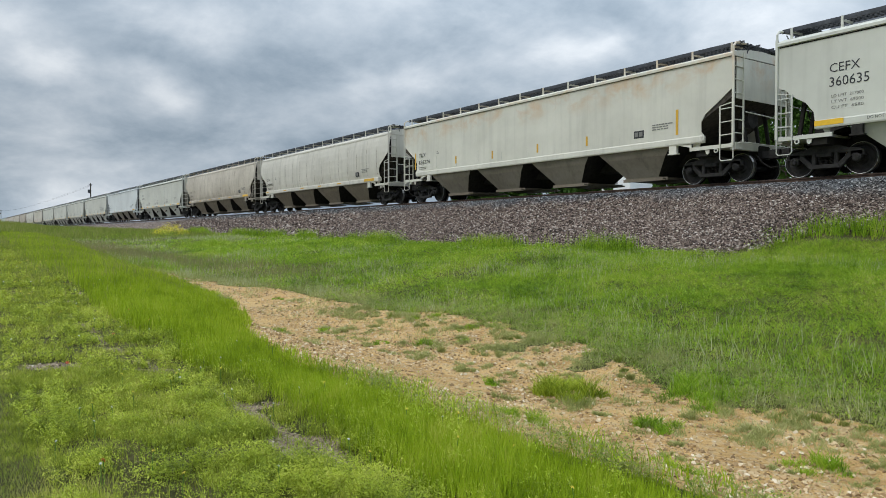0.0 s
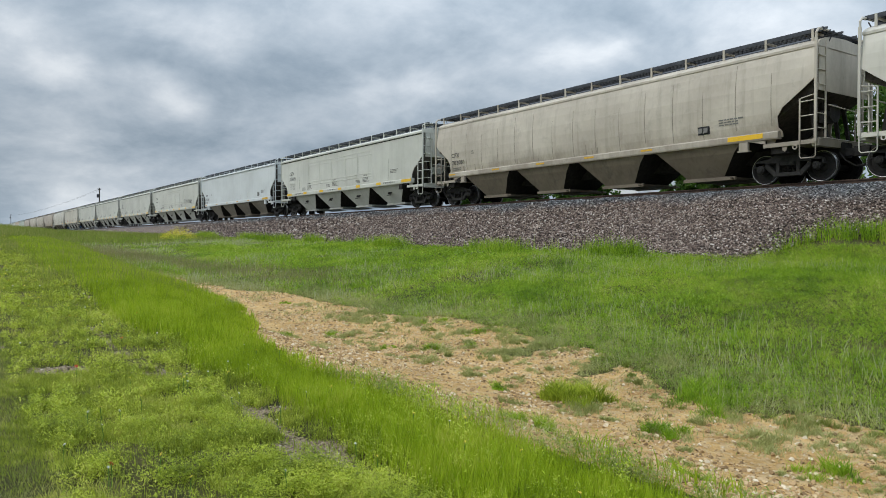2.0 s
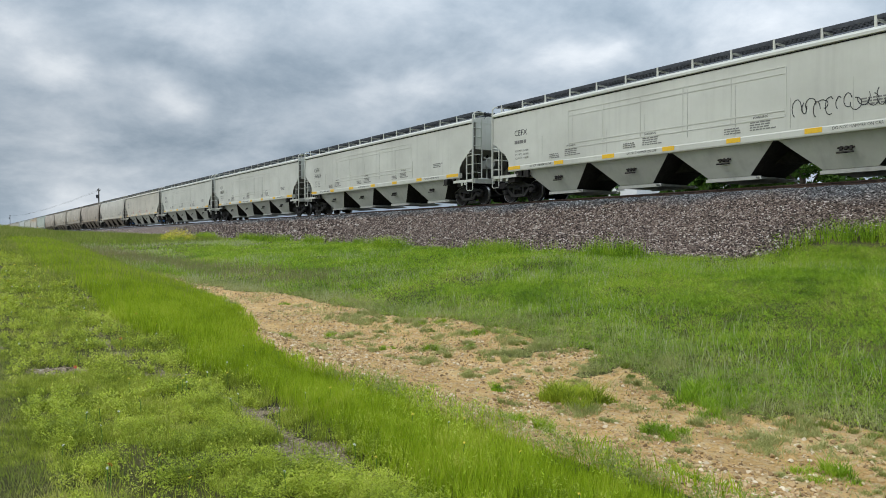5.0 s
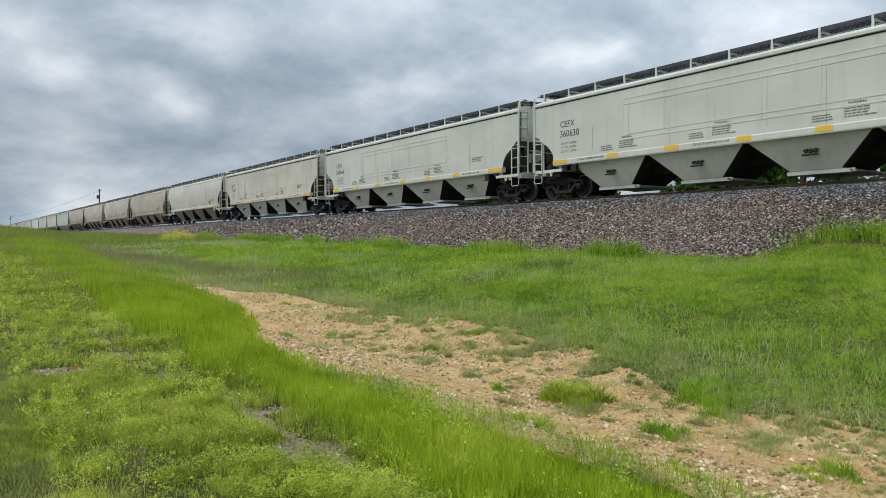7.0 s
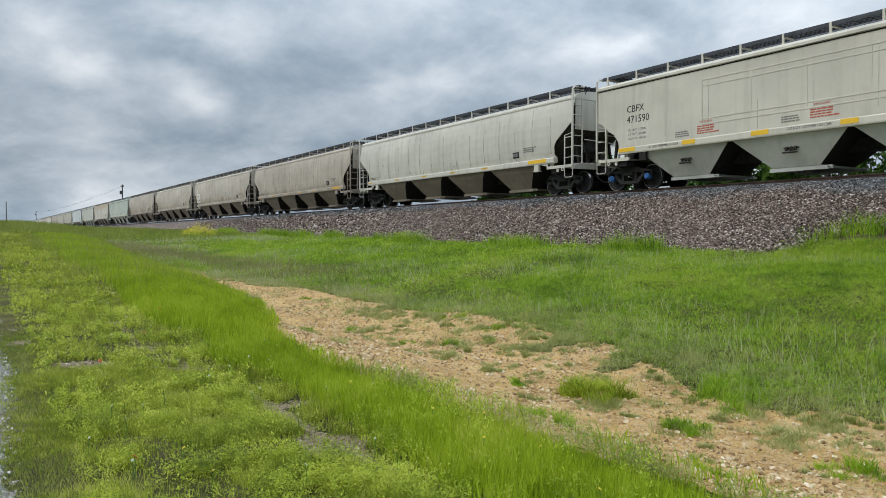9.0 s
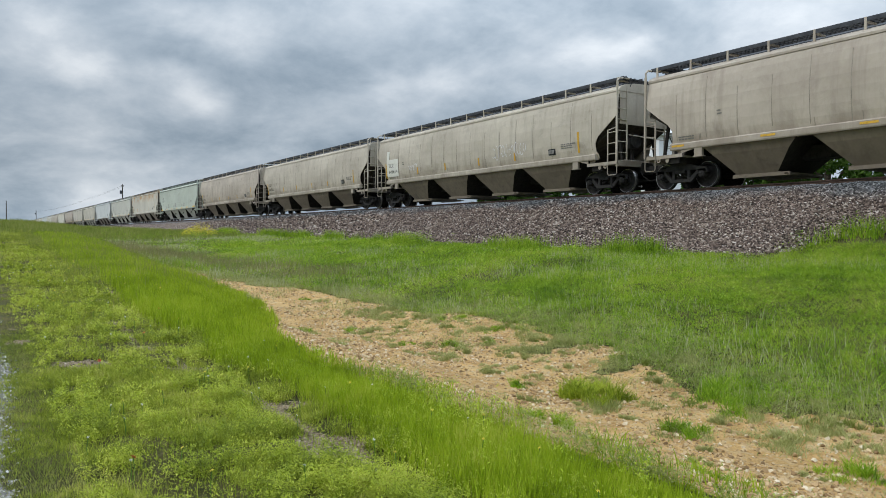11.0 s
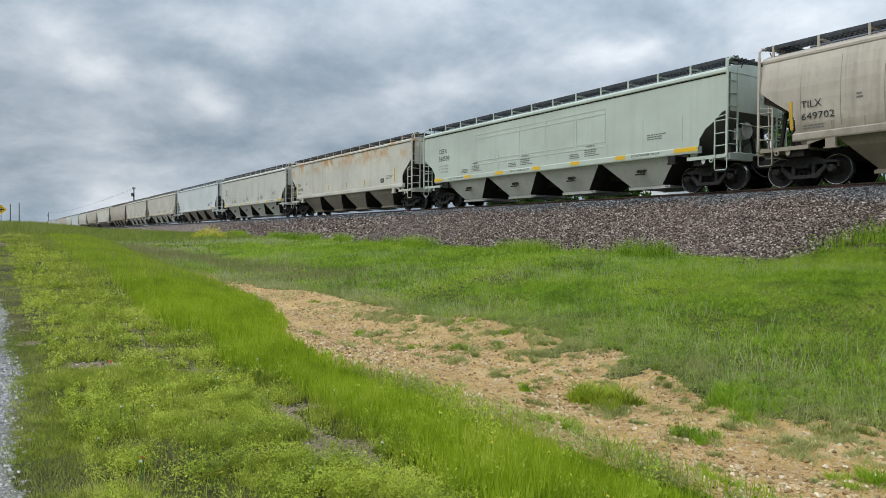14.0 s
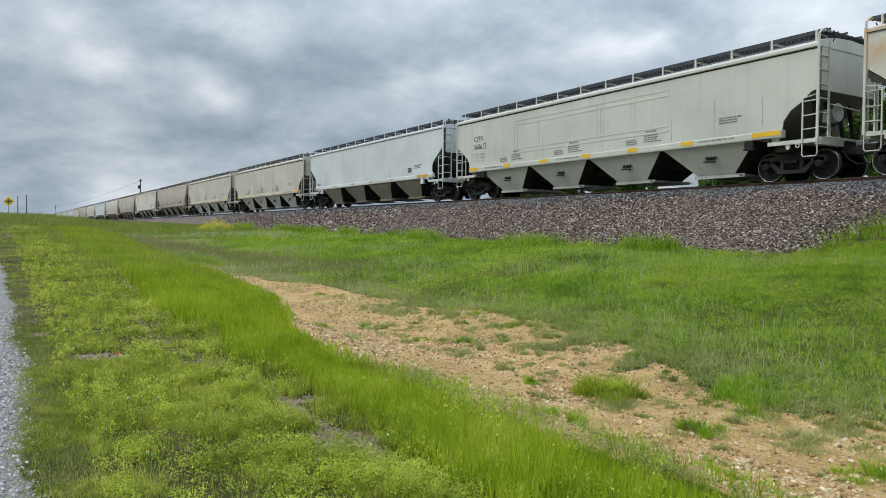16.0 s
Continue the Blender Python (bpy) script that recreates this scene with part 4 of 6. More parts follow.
def make_car(kind, tone, marks, label, extra=()):
    flat = kind == "flat"
    pt, shape = PAINTS[tone], {"flat": "flat", "ribbed": "barrel", "smooth": "round"}[kind]
    car = new("hopper_car")
    car.empty_display_size = 0.5
    car["side"] = shape
    tagged(car, label, "freight car", "cars of the freight train")
    # sloping end sheets: dark colour carries the shade beneath the car's ends
    part("tank", cached(("tank", shape), lambda: body_mesh(shape)), SHADOWED if not flat else cached("endp", lambda: paint("shaded_end_sheet_paint", (0.16, 0.155, 0.14), 0.4, streak=0.4)), car, "dark sloping end sheets under the tank")
    for sy in (-1, 1):
        part("side_sheet", cached(("side", shape, sy), lambda: side_mesh(shape, sy)), pt, car)
        part("side_sill", cached(("sill", sy), lambda: sill_mesh(sy)), pt, car)
        part("running_board", cached(("grate", sy), lambda: grating_mesh(sy)), GRATE, car, "dark galvanised grating walkway")
        for k in range(14):
            x = -HALF + 0.25 + k * (2 * HALF - 0.5) / 13
            part("bracket", cached(("brk", sy), lambda: bracket_mesh(sy)), pt, car, "", pose(x, 0, 0))
    part("roof", cached(("roof", shape), lambda: roof_mesh(shape)), pt, car)
    part("trough_hatch", cached("hatch", lambda: hatch_mesh(shape)), GRATE, car, "long dark hatch cover")
    add_seams(car, kind)
    if flat:
        for sy in (-1, 1):
            # near-black strip stands in for the shadow gap below the roof overhang
            part("roof_seam", cached(("rs", sy), lambda: done(box(bmesh.new(), -HALF + 0.05, HALF - 0.05, sy * SIDE, sy * (SIDE + 0.012), 3.80, 3.835), "roof_seam")), UNDER, car, "dark strip drawn for the shadow under the roof edge")
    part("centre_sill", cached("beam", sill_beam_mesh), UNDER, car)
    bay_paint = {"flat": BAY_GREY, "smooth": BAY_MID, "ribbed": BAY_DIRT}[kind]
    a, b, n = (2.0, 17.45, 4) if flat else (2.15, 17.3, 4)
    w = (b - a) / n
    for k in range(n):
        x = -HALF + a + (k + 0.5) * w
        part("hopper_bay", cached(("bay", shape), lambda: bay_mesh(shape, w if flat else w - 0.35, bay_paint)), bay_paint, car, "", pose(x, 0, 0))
        part("outlet_gate", cached("gate", gate_mesh), GATE if flat else BAY_DIRT, car, "", pose(x, 0, 0))
        if flat:
            part("vibrator_bracket", cached("vib", vibrator_mesh), UNDER, car, "", Matrix.Translation((x + 0.05, -1.285, 0.9)) @ Euler((radians(-29), 0, 0)).to_matrix().to_4x4())
    for sx in (-1, 1):
        part("end_platform", cached(("plat", sx), lambda: platform_mesh(sx)), pt, car)
        for sy in (-1, 1):
            part("jacking_pad", cached(("jack", sx, sy), lambda: jack_mesh(sx, sy)), UNDER if flat else pt, car)
            part("towing_eye", cached(("eye", sx, sy), lambda: eye_mesh(sx, sy)), pt, car)
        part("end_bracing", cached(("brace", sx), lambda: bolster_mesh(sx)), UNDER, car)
        part("end_running_board", cached(("endb", sx), lambda: end_board_mesh(sx)), GRATE, car)
        part("end_sheet", cached(("ends", sx), lambda: done(box(bmesh.new(), sx * (HALF - 0.028), sx * HALF, -1.43, 1.43, 2.6, 3.9), "end_sheet")), pt, car)
        part("grab_rail", cached(("grab", sx), lambda: grab_mesh(sx)), pt, car)
        part("coupler", cached(("coup", sx), lambda: coupler_mesh(sx)), CAST, car)
        part("air_hose", cached(("hose", sx), lambda: hose_mesh(sx)), UNDER, car)
        for sy in (-1, 1):
            part("corner_ladder", cached(("lad", sx, sy), lambda: corner_ladder_mesh(sx, sy)), pt, car)
    part("hand_brake", cached("brake", brake_mesh), GATE if flat else CAST, car)
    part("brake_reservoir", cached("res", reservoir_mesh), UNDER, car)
    caps = BLUE if "blue" in extra else CAST
    wheels = make_truck(car, -1, caps) + make_truck(car, 1, caps)
    top, low = marks
    if flat:
        part("stiffener", cached("panel", panel_mesh), pt, car)
        if top:
            write(car, "lettering", text_mesh(top, 0.82, 0.25), BLACK, 1.52, 2.82)
            if low:
                write(car, "lettering", text_mesh(low, 1.06, 0.27), BLACK, 1.52, 2.42)
            else:
                write(car, "small_print", cached("bars5", lambda: bars_mesh(1, 1.0, 0.28)), FADED, 1.52, 2.42)
            load, light = {"360616": (217300, 68700), "360630": (217400, 68600)}.get(low, (217000, 69000))
            for words, z in ((f"LD LMT  {load}", 2.12), (f"LT WT  {light}", 1.96), ("CU FT  6580", 1.80)):
                if tone != "light":
                    write(car, "lettering", text_mesh(words, 0.86, 0.085), FADED, 1.58, z)
        for s0, s1 in ((1.12, 1.93), (4.06, 4.6), (6.7, 7.3), (9.5, 10.0), (12.0, 12.5), (14.55, 15.06), (17.36, 18.35)):
            write(car, "reflector", cached(("refl", round(s1 - s0, 2)), lambda: rect_mesh(s1 - s0, 0.15)), YELLOW, s0, 1.37, "", 0.034)
        for s0 in (2.55, 7.9, 15.35):
            write(car, "lettering", text_mesh("DO NOT HAMMER ON CAR", 1.35, 0.085), BLACK, s0, 1.40, "", 0.034)
        warn = RED if "red" in extra else BLACK
        for s0 in (4.75, 8.7, 12.9):
            write(car, "lettering", text_mesh("WARNING", 0.5, 0.075), warn, s0, 2.03, "", 0.014)
            write(car, "small_print", cached("bars1", lambda: bars_mesh(4, 0.8, 0.3)), warn if "red" in extra else FADED, s0 - 0.1, 1.66)
            write(car, "small_print", cached("bars2", lambda: bars_mesh(3, 0.6, 0.22)), FADED, s0 - 1.0, 1.64)
        write(car, "small_print", cached("bars3", lambda: bars_mesh(3, 0.85, 0.24)), FADED, 16.1, 1.95)
    else:
        if "patch" in extra:
            write(car, "paint_patch", cached("patch", lambda: rect_mesh(1.35, 1.0)), PATCH, 1.15, 1.72, "clean repainted patch")
            write(car, "paint_patch", cached("patch2", lambda: rect_mesh(0.3, 0.5)), PATCH, 1.15, 2.72, "clean repainted patch")
        if top:
            write(car, "lettering", text_mesh(top, 0.62, 0.2), BLACK, 1.38, 2.26, "", 0.013)
            write(car, "lettering", text_mesh(low, 1.0, 0.2), BLACK, 1.38, 1.9, "", 0.013)
        write(car, "small_print", cached("bars4", lambda: bars_mesh(2, 0.6, 0.16)), FADED, 1.42, 1.62)
        write(car, "small_print", cached("bars3", lambda: bars_mesh(3, 0.85, 0.24)), FADED, 16.35, 1.9)
        fr = write(car, "data_plate", cached("plate", lambda: rect_mesh(0.45, 0.26)), BLACK, 15.55, 1.72, "small black data stencil", 0.002)
        for k in (0.04, 0.24):
            part("stencil", cached("sten", lambda: rect_mesh(0.15, 0.16)), FADED, fr, "", Matrix.Translation((k, -0.006, 0.05)))
        write(car, "small_print", cached("sq", lambda: bars_mesh(2, 0.2, 0.2)), FADED, 3.0, 2.3)
        refl = ORANGE
        if "dash" in extra:
            for s0 in (1.0, 4.6, 7.4, 10.4, 13.2, 17.35):
                h = 0.85 if s0 in (1.0, 17.35) else 0.36
                write(car, "reflector", cached(("dash", h), lambda: rect_mesh(0.1, h)), refl, s0, 1.7 if h < 0.5 else 1.66, "", 0.006)
        else:
            for s0 in (1.2, 4.6, 7.6, 10.4, 13.2, 16.9):
                write(car, "reflector", cached("dashl", lambda: rect_mesh(0.5, 0.07)), refl, s0, 1.4, "", 0.034)
            write(car, "reflector", cached("refl_end", lambda: rect_mesh(1.2, 0.15)), YELLOW if "yend" in extra else refl, 16.7, 1.36, "", 0.036)
    for k, word in enumerate(extra):
        if word == "scrawl_white":
            write(car, "scrawl", cached("scr1", lambda: scrawl_mesh(3, 2.4, 0.7)), CHALK, 11.6, 1.85, "white spray-painted scribble")
            write(car, "scrawl", cached("scr2", lambda: scrawl_mesh(9, 0.9, 0.45)), CHALK, 3.6, 1.85, "white spray-painted scribble")
        if word == "scrawl_black":
            write(car, "scrawl", cached("scr3", lambda: scrawl_mesh(5, 2.6, 0.6)), BLACK, 14.2, 1.8, "black spray-painted scribble")
    return car, wheels


# ---------------------------------------------------------------- the train
FLAT_L = "{} four-bay flat-sided covered hopper car with yellow reflectors"
ROUND_L = "{} covered hopper car with dark underframe on the rails"
TRAIN = [
    ("flat", "grey", ("CEFX", "360635"), FLAT_L.format("pale grey"), ()),
    ("smooth", "cream", ("TILX", "636274"), ROUND_L.format("cream rust-spotted"), ("dash",)),
    ("ribbed", "light", ("CITX", "700899"), ROUND_L.format("light beige seam-streaked"), ()),
    ("ribbed", "dirty", ("CITX", "702081"), ROUND_L.format("grimy scuffed beige"), ("yend",)),
    ("flat", "grey", ("CEFX", "360609"), FLAT_L.format("pale grey"), ()),
    ("smooth", "white", ("CITX", "701561"), ROUND_L.format("cold white clean"), ()),
    ("flat", "grey", ("CEFX", ""), FLAT_L.format("pale grey scribbled"), ("scrawl_black",)),
    ("flat", "grey", ("CEFX", "360616"), FLAT_L.format("pale grey"), ()),
    ("flat", "grey", ("CEFX", "360630"), FLAT_L.format("pale grey"), ()),
    ("flat", "grey", ("CEFX", "360642"), FLAT_L.format("pale grey"), ()),
    ("flat", "beige", ("CBFX", "471590"), FLAT_L.format("beige blue-hubbed"), ("red", "blue")),
    ("ribbed", "light", ("", ""), ROUND_L.format("light beige seam-streaked"), ("yend",)),
    ("ribbed", "brown", ("", ""), ROUND_L.format("grimy brownish seam-streaked"), ()),
    ("ribbed", "dirty", ("TILX", "649664"), ROUND_L.format("grimy scribbled beige"), ("patch", "dash", "scrawl_white")),
    ("ribbed", "dirty", ("TILX", "649726"), ROUND_L.format("grimy beige seam-streaked"), ("dash",)),
    ("ribbed", "brown", ("TILX", "649702"), ROUND_L.format("grimy brownish seam-streaked"), ("dash",)),
    ("flat", "green", ("CEFX", "360599"), FLAT_L.format("pale green-grey"), ()),
    ("smooth", "rusty", ("TILX", "640473"), ROUND_L.format("cream rust-stained"), ("dash",)),
    ("flat", "grey", ("CEFX", "360612"), FLAT_L.format("pale grey"), ()),
    ("smooth", "white", ("", ""), ROUND_L.format("cold white clean"), ()),
    ("flat", "beige", ("", ""), FLAT_L.format("beige"), ()),
    ("flat", "beige", ("", ""), FLAT_L.format("beige"), ()),
    ("ribbed", "brown", ("", ""), ROUND_L.format("grimy brownish seam-streaked"), ()),
    ("smooth", "cream", ("", ""), ROUND_L.format("cream rust-spotted"), ()),
    ("ribbed", "dirty", ("", ""), ROUND_L.format("grimy scuffed beige"), ()),
    ("ribbed", "light", ("", ""), ROUND_L.format("light beige seam-streaked"), ()),
    ("smooth", "white", ("", ""), ROUND_L.format("cold white clean"), ()),
    ("ribbed", "light", ("", ""), ROUND_L.format("light beige seam-streaked"), ()),
]
SPEED, START = 22.2315, -12.024
LENGTHS = [20.97, 21.22, 20.74, 20.80, 20.77, 20.74, 21.05, 20.66, 20.58, 20.91, 20.93, 20.93, 20.93, 20.87, 20.93, 20.69, 20.92, 20.88, 20.98, 21.0, 20.98, 20.95]
PACE = [(0, 0.1), (0.5, -0.07), (1, 0.21), (1.5, -0.17), (2, -0.05), (2.5, 0.29), (3, -0.15), (3.5, -0.12), (4, 0.28), (6.5, 0.04), (7, 0.33), (7.5, -0.12), (8, -0.05), (8.5, 0.22), (9, -0.13), (12, -0.01), (14.5, -0.16), (16, 0.03)]
CARS = []


def make_train():
    back = 0.0
    for i in range(42):
        kind, tone, marks, label, extra = TRAIN[i] if i < len(TRAIN) else TRAIN[20 + (i * 5) % 8]
        car, wheels = make_car(kind, tone, marks, label, extra)
        CARS.append((car, wheels, START - back + HALF))
        back += LENGTHS[i] if i < len(LENGTHS) else 20.93


make_train()
# ---------------------------------------------------------------- track


def build_track():
    track = new("track")
    tagged(track, "steel rails on dark timber ties in the ballast", "railway track", kind="structure")
    track.matrix_basis = pose(0, YC, RAIL)
    half = [(0.074, -0.18), (0.074, -0.165), (0.012, -0.14), (0.01, -0.05), (0.035, -0.04), (0.037, -0.008), (0.028, 0.0)]
    prof = half + [(-y, z) for y, z in half[::-1]]
    m = Mat("rusty_rail", 0.7, 0.3, 0.4)
    n = m.noise(6, 5)
    m.colour(m.ramp(n, [(0.35, (0.045, 0.028, 0.02)), (0.65, (0.11, 0.07, 0.05))]))
    shiny = dusty("worn_rail_head", (0.3, 0.29, 0.28), (0.42, 0.41, 0.4), 0.3, 1.0)
    for s in (-1, 1):
        bm = bmesh.new()
        slab(bm, [(s * 0.755 + y, z - 0.003) for y, z in prof], "x", -900, 60)
        rail = part("rail", done(bm, "rail"), m.mat, track, "rusty steel rail")
        bm = bmesh.new()
        slab(bm, [(s * 0.755 - 0.02, -0.003), (s * 0.755 + 0.02, -0.003), (s * 0.755 + 0.015, 0.0), (s * 0.755 - 0.015, 0.0)], "x", -900, 60)
        part("rail_head", done(bm, "rail_head"), shiny, rail, "polished running surface")
    tie = done(box(bmesh.new(), -0.115, 0.115, -1.3, 1.3, -0.36, -0.178), "tie", 0.008)
    wood = dusty("creosoted_tie", (0.03, 0.024, 0.02), (0.085, 0.068, 0.052), 0.9)
    for k in range(150):
        part("tie", tie, wood, track, "", pose(-66 + k * 0.5 + random.uniform(-0.03, 0.03), random.uniform(-0.03, 0.03), 0))


build_track()

# ---------------------------------------------------------------- grass and weeds


def leaf_material(name, stops, through_light=0.35, rough=0.55):
    m = Mat(name, rough, spec=0.25)
    geo = m.node("ShaderNodeNewGeometry")
    patch = m.noise(0.5, 4)
    f = m.math("ADD", m.math("MULTIPLY", geo.outputs["Random Per Island"], 0.5), m.math("MULTIPLY", m.math("SUBTRACT", patch, 0.32), 1.25))
    f = m.math("ADD", f, m.math("MULTIPLY", m.math("SUBTRACT", m.noise(2.1, 3), 0.5), 1.0))
    f = m.math("ADD", f, m.math("MULTIPLY", m.math("SUBTRACT", m.noise(8.0, 3), 0.5), 1.3))
    col = m.ramp(f, stops)
    m.colour(col)
    tr = m.nt.nodes.new("ShaderNodeBsdfTranslucent")
    m.link(col, tr.inputs["Color"])
    mx = m.nt.nodes.new("ShaderNodeMixShader")
    mx.inputs[0].default_value = through_light
    m.link(m.bsdf.outputs[0], mx.inputs[1])
    m.link(tr.outputs[0], mx.inputs[2])
    m.link(mx.outputs[0], m.nt.nodes["Material Output"].inputs["Surface"])
    return m.mat


BELT = leaf_material("tall_green_grass", [(0.1, (0.19, 0.27, 0.01)), (0.4, (0.30, 0.41, 0.015)), (0.7, (0.40, 0.51, 0.025)), (0.95, (0.52, 0.55, 0.08))])
LOW = leaf_material("low_verge_grass", [(0.05, (0.14, 0.18, 0.02)), (0.35, (0.28, 0.34, 0.034)), (0.7, (0.44, 0.49, 0.07)), (0.98, (0.58, 0.54, 0.16))])
WEED = leaf_material("bright_weed_leaf", [(0.05, (0.16, 0.215, 0.014)), (0.35, (0.33, 0.41, 0.03)), (0.7, (0.50, 0.565, 0.06)), (0.98, (0.64, 0.64, 0.13))], 0.42)
PURPLE = leaf_material("purplish_seed_heads", [(0.1, (0.2, 0.21, 0.07)), (0.5, (0.29, 0.27, 0.11)), (0.9, (0.38, 0.31, 0.17))])
BANK = leaf_material("bank_grass", [(0.04, (0.095, 0.17, 0.012)), (0.28, (0.20, 0.345, 0.018)), (0.52, (0.30, 0.46, 0.026)), (0.78, (0.42, 0.53, 0.05)), (0.98, (0.50, 0.50, 0.15))], 0.43)
DULL = leaf_material("grey_green_stalks", [(0.1, (0.33, 0.37, 0.15)), (0.5, (0.46, 0.48, 0.24)), (0.9, (0.60, 0.57, 0.38))])
SCRUB = leaf_material("olive_scrub_leaf", [(0.05, (0.25, 0.27, 0.08)), (0.45, (0.37, 0.39, 0.13)), (0.9, (0.50, 0.48, 0.21))])
OLIVE = leaf_material("olive_road_grass", [(0.1, (0.15, 0.2, 0.03)), (0.5, (0.24, 0.29, 0.05)), (0.9, (0.36, 0.36, 0.12))])
STRAW = leaf_material("brownish_seed_grass", [(0.1, (0.2, 0.26, 0.04)), (0.5, (0.28, 0.33, 0.06)), (0.9, (0.38, 0.34, 0.12))])
rng = np.random.default_rng(11)


def blades(name, x, y, h, w, mat, label, lean=0.35, seg=2, z=None):
    """Grass blades in one mesh: bent strips that end in a point."""
    n = len(x)
    z = terrain(x, y) - 0.01 if z is None else z
    yaw = rng.uniform(0, 6.283, n)
    to = rng.uniform(0, 6.283, n)
    ln = h * lean * rng.uniform(0.2, 1.0, n)
    dx, dy = np.cos(yaw) * w / 2, np.sin(yaw) * w / 2
    lx, ly = np.cos(to) * ln, np.sin(to) * ln
    P = []
    if seg == 2:
        P = [(x - dx, y - dy, z), (x + dx, y + dy, z),
             (x + lx * 0.35 + dx * 0.8, y + ly * 0.35 + dy * 0.8, z + h * 0.55), (x + lx * 0.35 - dx * 0.8, y + ly * 0.35 - dy * 0.8, z + h * 0.55),
             (x + lx, y + ly, z + h)]
        F = [np.array([[0, 1, 2, 3]]), np.array([[3, 2, 4]])]
    else:
        P = [(x - dx, y - dy, z), (x + dx, y + dy, z), (x + lx, y + ly, z + h)]
        F = [np.array([[0, 1, 2]])]
    k = len(P)
    V = np.stack([np.stack(p, -1) for p in P], 1).reshape(-1, 3)
    FG = [(f[None] + k * np.arange(n)[:, None, None]).reshape(-1, f.shape[1]) for f in F]
    me = bpy.data.meshes.new(name)
    raw_mesh(me, V, FG)
    me.materials.append(mat)
    return tagged(new(name, me), label, "grass", kind="stuff")


def scatter(x0, x1, y0, y1, n, keep):
    x, y = rng.uniform(x0, x1, n), rng.uniform(y0, y1, n)
    k = rng.uniform(0, 1, n) < keep(x, y)
    return x[k], y[k]


def open_turf(x, y):
    return (1 - dirt_mask(x, y)) * (1 - 0.92 * rut_mask(x, y)) * (1 - gravel_mask(x, y))


def belt_keep(x, y):
    lo = 2.55 + 0.25 * waves(x, 0 * x, 71, 1.5)
    hi = dirt_edges(x)[0] + 0.05 + 0.12 * waves(x, 0 * x, 72, 1.3) + 0.1 * waves(x, 0 * x, 74, 0.4)
    return smooth(lo - 0.1, lo + 0.25, y) * (1 - smooth(hi - 0.35, hi + 0.1, y)) * (1 - rut_mask(x, y))


def plant_grass():
    L = "tall bright green grass along the ditch edge"
    for x0, x1, n, w, seg in ((-9, -1, 62000, 0.006, 2), (-20, -9, 70000, 0.010, 2), (-45, -20, 44000, 0.02, 1)):
        x, y = scatter(x0, x1, 2.4, 4.2 if x0 > -10 else 6.4, n, belt_keep)
        h = rng.uniform(0.13, 0.32, len(x)) * (0.85 + 0.4 * fbm(x, y, 73, 1.2)) * (1 - 0.45 * smooth(-0.7, 0.0, y - dirt_edges(x)[0]))
        blades("tall_grass", x, y, h, w * rng.uniform(0.7, 1.3, len(x)), BELT, L, 0.4, seg)
    # the belt runs on, browner, towards the rise
    x, y = scatter(-70, -14, 1.8, 6.5, 13000, lambda x, y: smooth(-0.2, 0.2, fbm(x, y, 75, 3.0)) * open_turf(x, y) * smooth(14, 24, -x))
    blades("seed_grass", x, y, rng.uniform(0.2, 0.45, len(x)), 0.02 * rng.uniform(0.7, 1.4, len(x)), STRAW, "brownish seeding grass on the verge", 0.4, 1)
    L = "short mixed grass on the stony verge"
    clump = lambda x, y: open_turf(x, y) * (0.08 + 0.92 * smooth(-0.15, 0.12, fbm(x, y, 77, 0.4)))
    for x0, x1, n, w, seg in ((-9, -1, 150000, 0.005, 2), (-22, -9, 60000, 0.009, 1), (-50, -22, 34000, 0.022, 1)):
        x, y = scatter(x0, x1, 0.0 if x0 > -10 else -0.7, 2.8, n, clump)
        blades("verge_grass", x, y, rng.uniform(0.04, 0.12, len(x)) * (1 + 0.4 * smooth(10, 30, -x)) * (0.45 + 0.55 * smooth(0.3, 0.9, y)), w * rng.uniform(0.7, 1.4, len(x)), LOW, L, 0.7, seg)
    x, y = scatter(-12, -1, 0.05, 0.95, 42000, lambda x, y: open_turf(x, y) * (1 - 0.7 * smooth(0.5, 0.95, y)))
    blades("edge_grass", x, y, rng.uniform(0.025, 0.06, len(x)), 0.006 * rng.uniform(0.7, 1.4, len(x)), OLIVE, "short dull grass along the road edge", 0.9, 1)
    L = "green grass on the embankment slope"
    bank = lambda x, y: (1 - dirt_mask(x, y)) * smooth(-0.2, 0.5, y - dirt_edges(x)[1] + 0.9 + 0.3 * fbm(x, y, 78, 1.5)) * (0.55 + 0.45 * smooth(-0.3, 0.2, fbm(x, y, 79, 0.9)))
    purple = lambda x, y: np.exp(-((y - np.interp(x, [-38, -20], [6.6, 9.8])) / 1.0) ** 2) * smooth(18, 24, -x) * smooth(46, 38, -x)
    edge = lambda x, y: bank(x, y) * (y < toe(x) + 0.12) * (1 - 0.5 * purple(x, y))
    for x0, x1, n, w, seg in ((-15, 1, 230000, 0.0085, 1), (-34, -15, 120000, 0.016, 1), (-100, -34, 60000, 0.036, 1)):
        x, y = scatter(x0, x1, 5.2, 18.0, n, edge)
        h = rng.uniform(0.07, 0.2, len(x)) * (1 + 0.6 * fbm(x, y, 80, 1.6)) * (0.4 + 0.6 * smooth(0.0, 2.2, y - dirt_edges(x)[1] + 0.5 * fbm(x, y, 82, 1.0)))
        blades("bank_grass", x, y, h * (0.85 if x0 > -40 else 0.75), w * rng.uniform(0.7, 1.4, len(x)), BANK, L, 1.6, seg)
    dull = lambda x, y: edge(x, y) * smooth(0.05, 0.3, fbm(x, y, 81, 2.6) + 0.25 * smooth(10, 8, y))
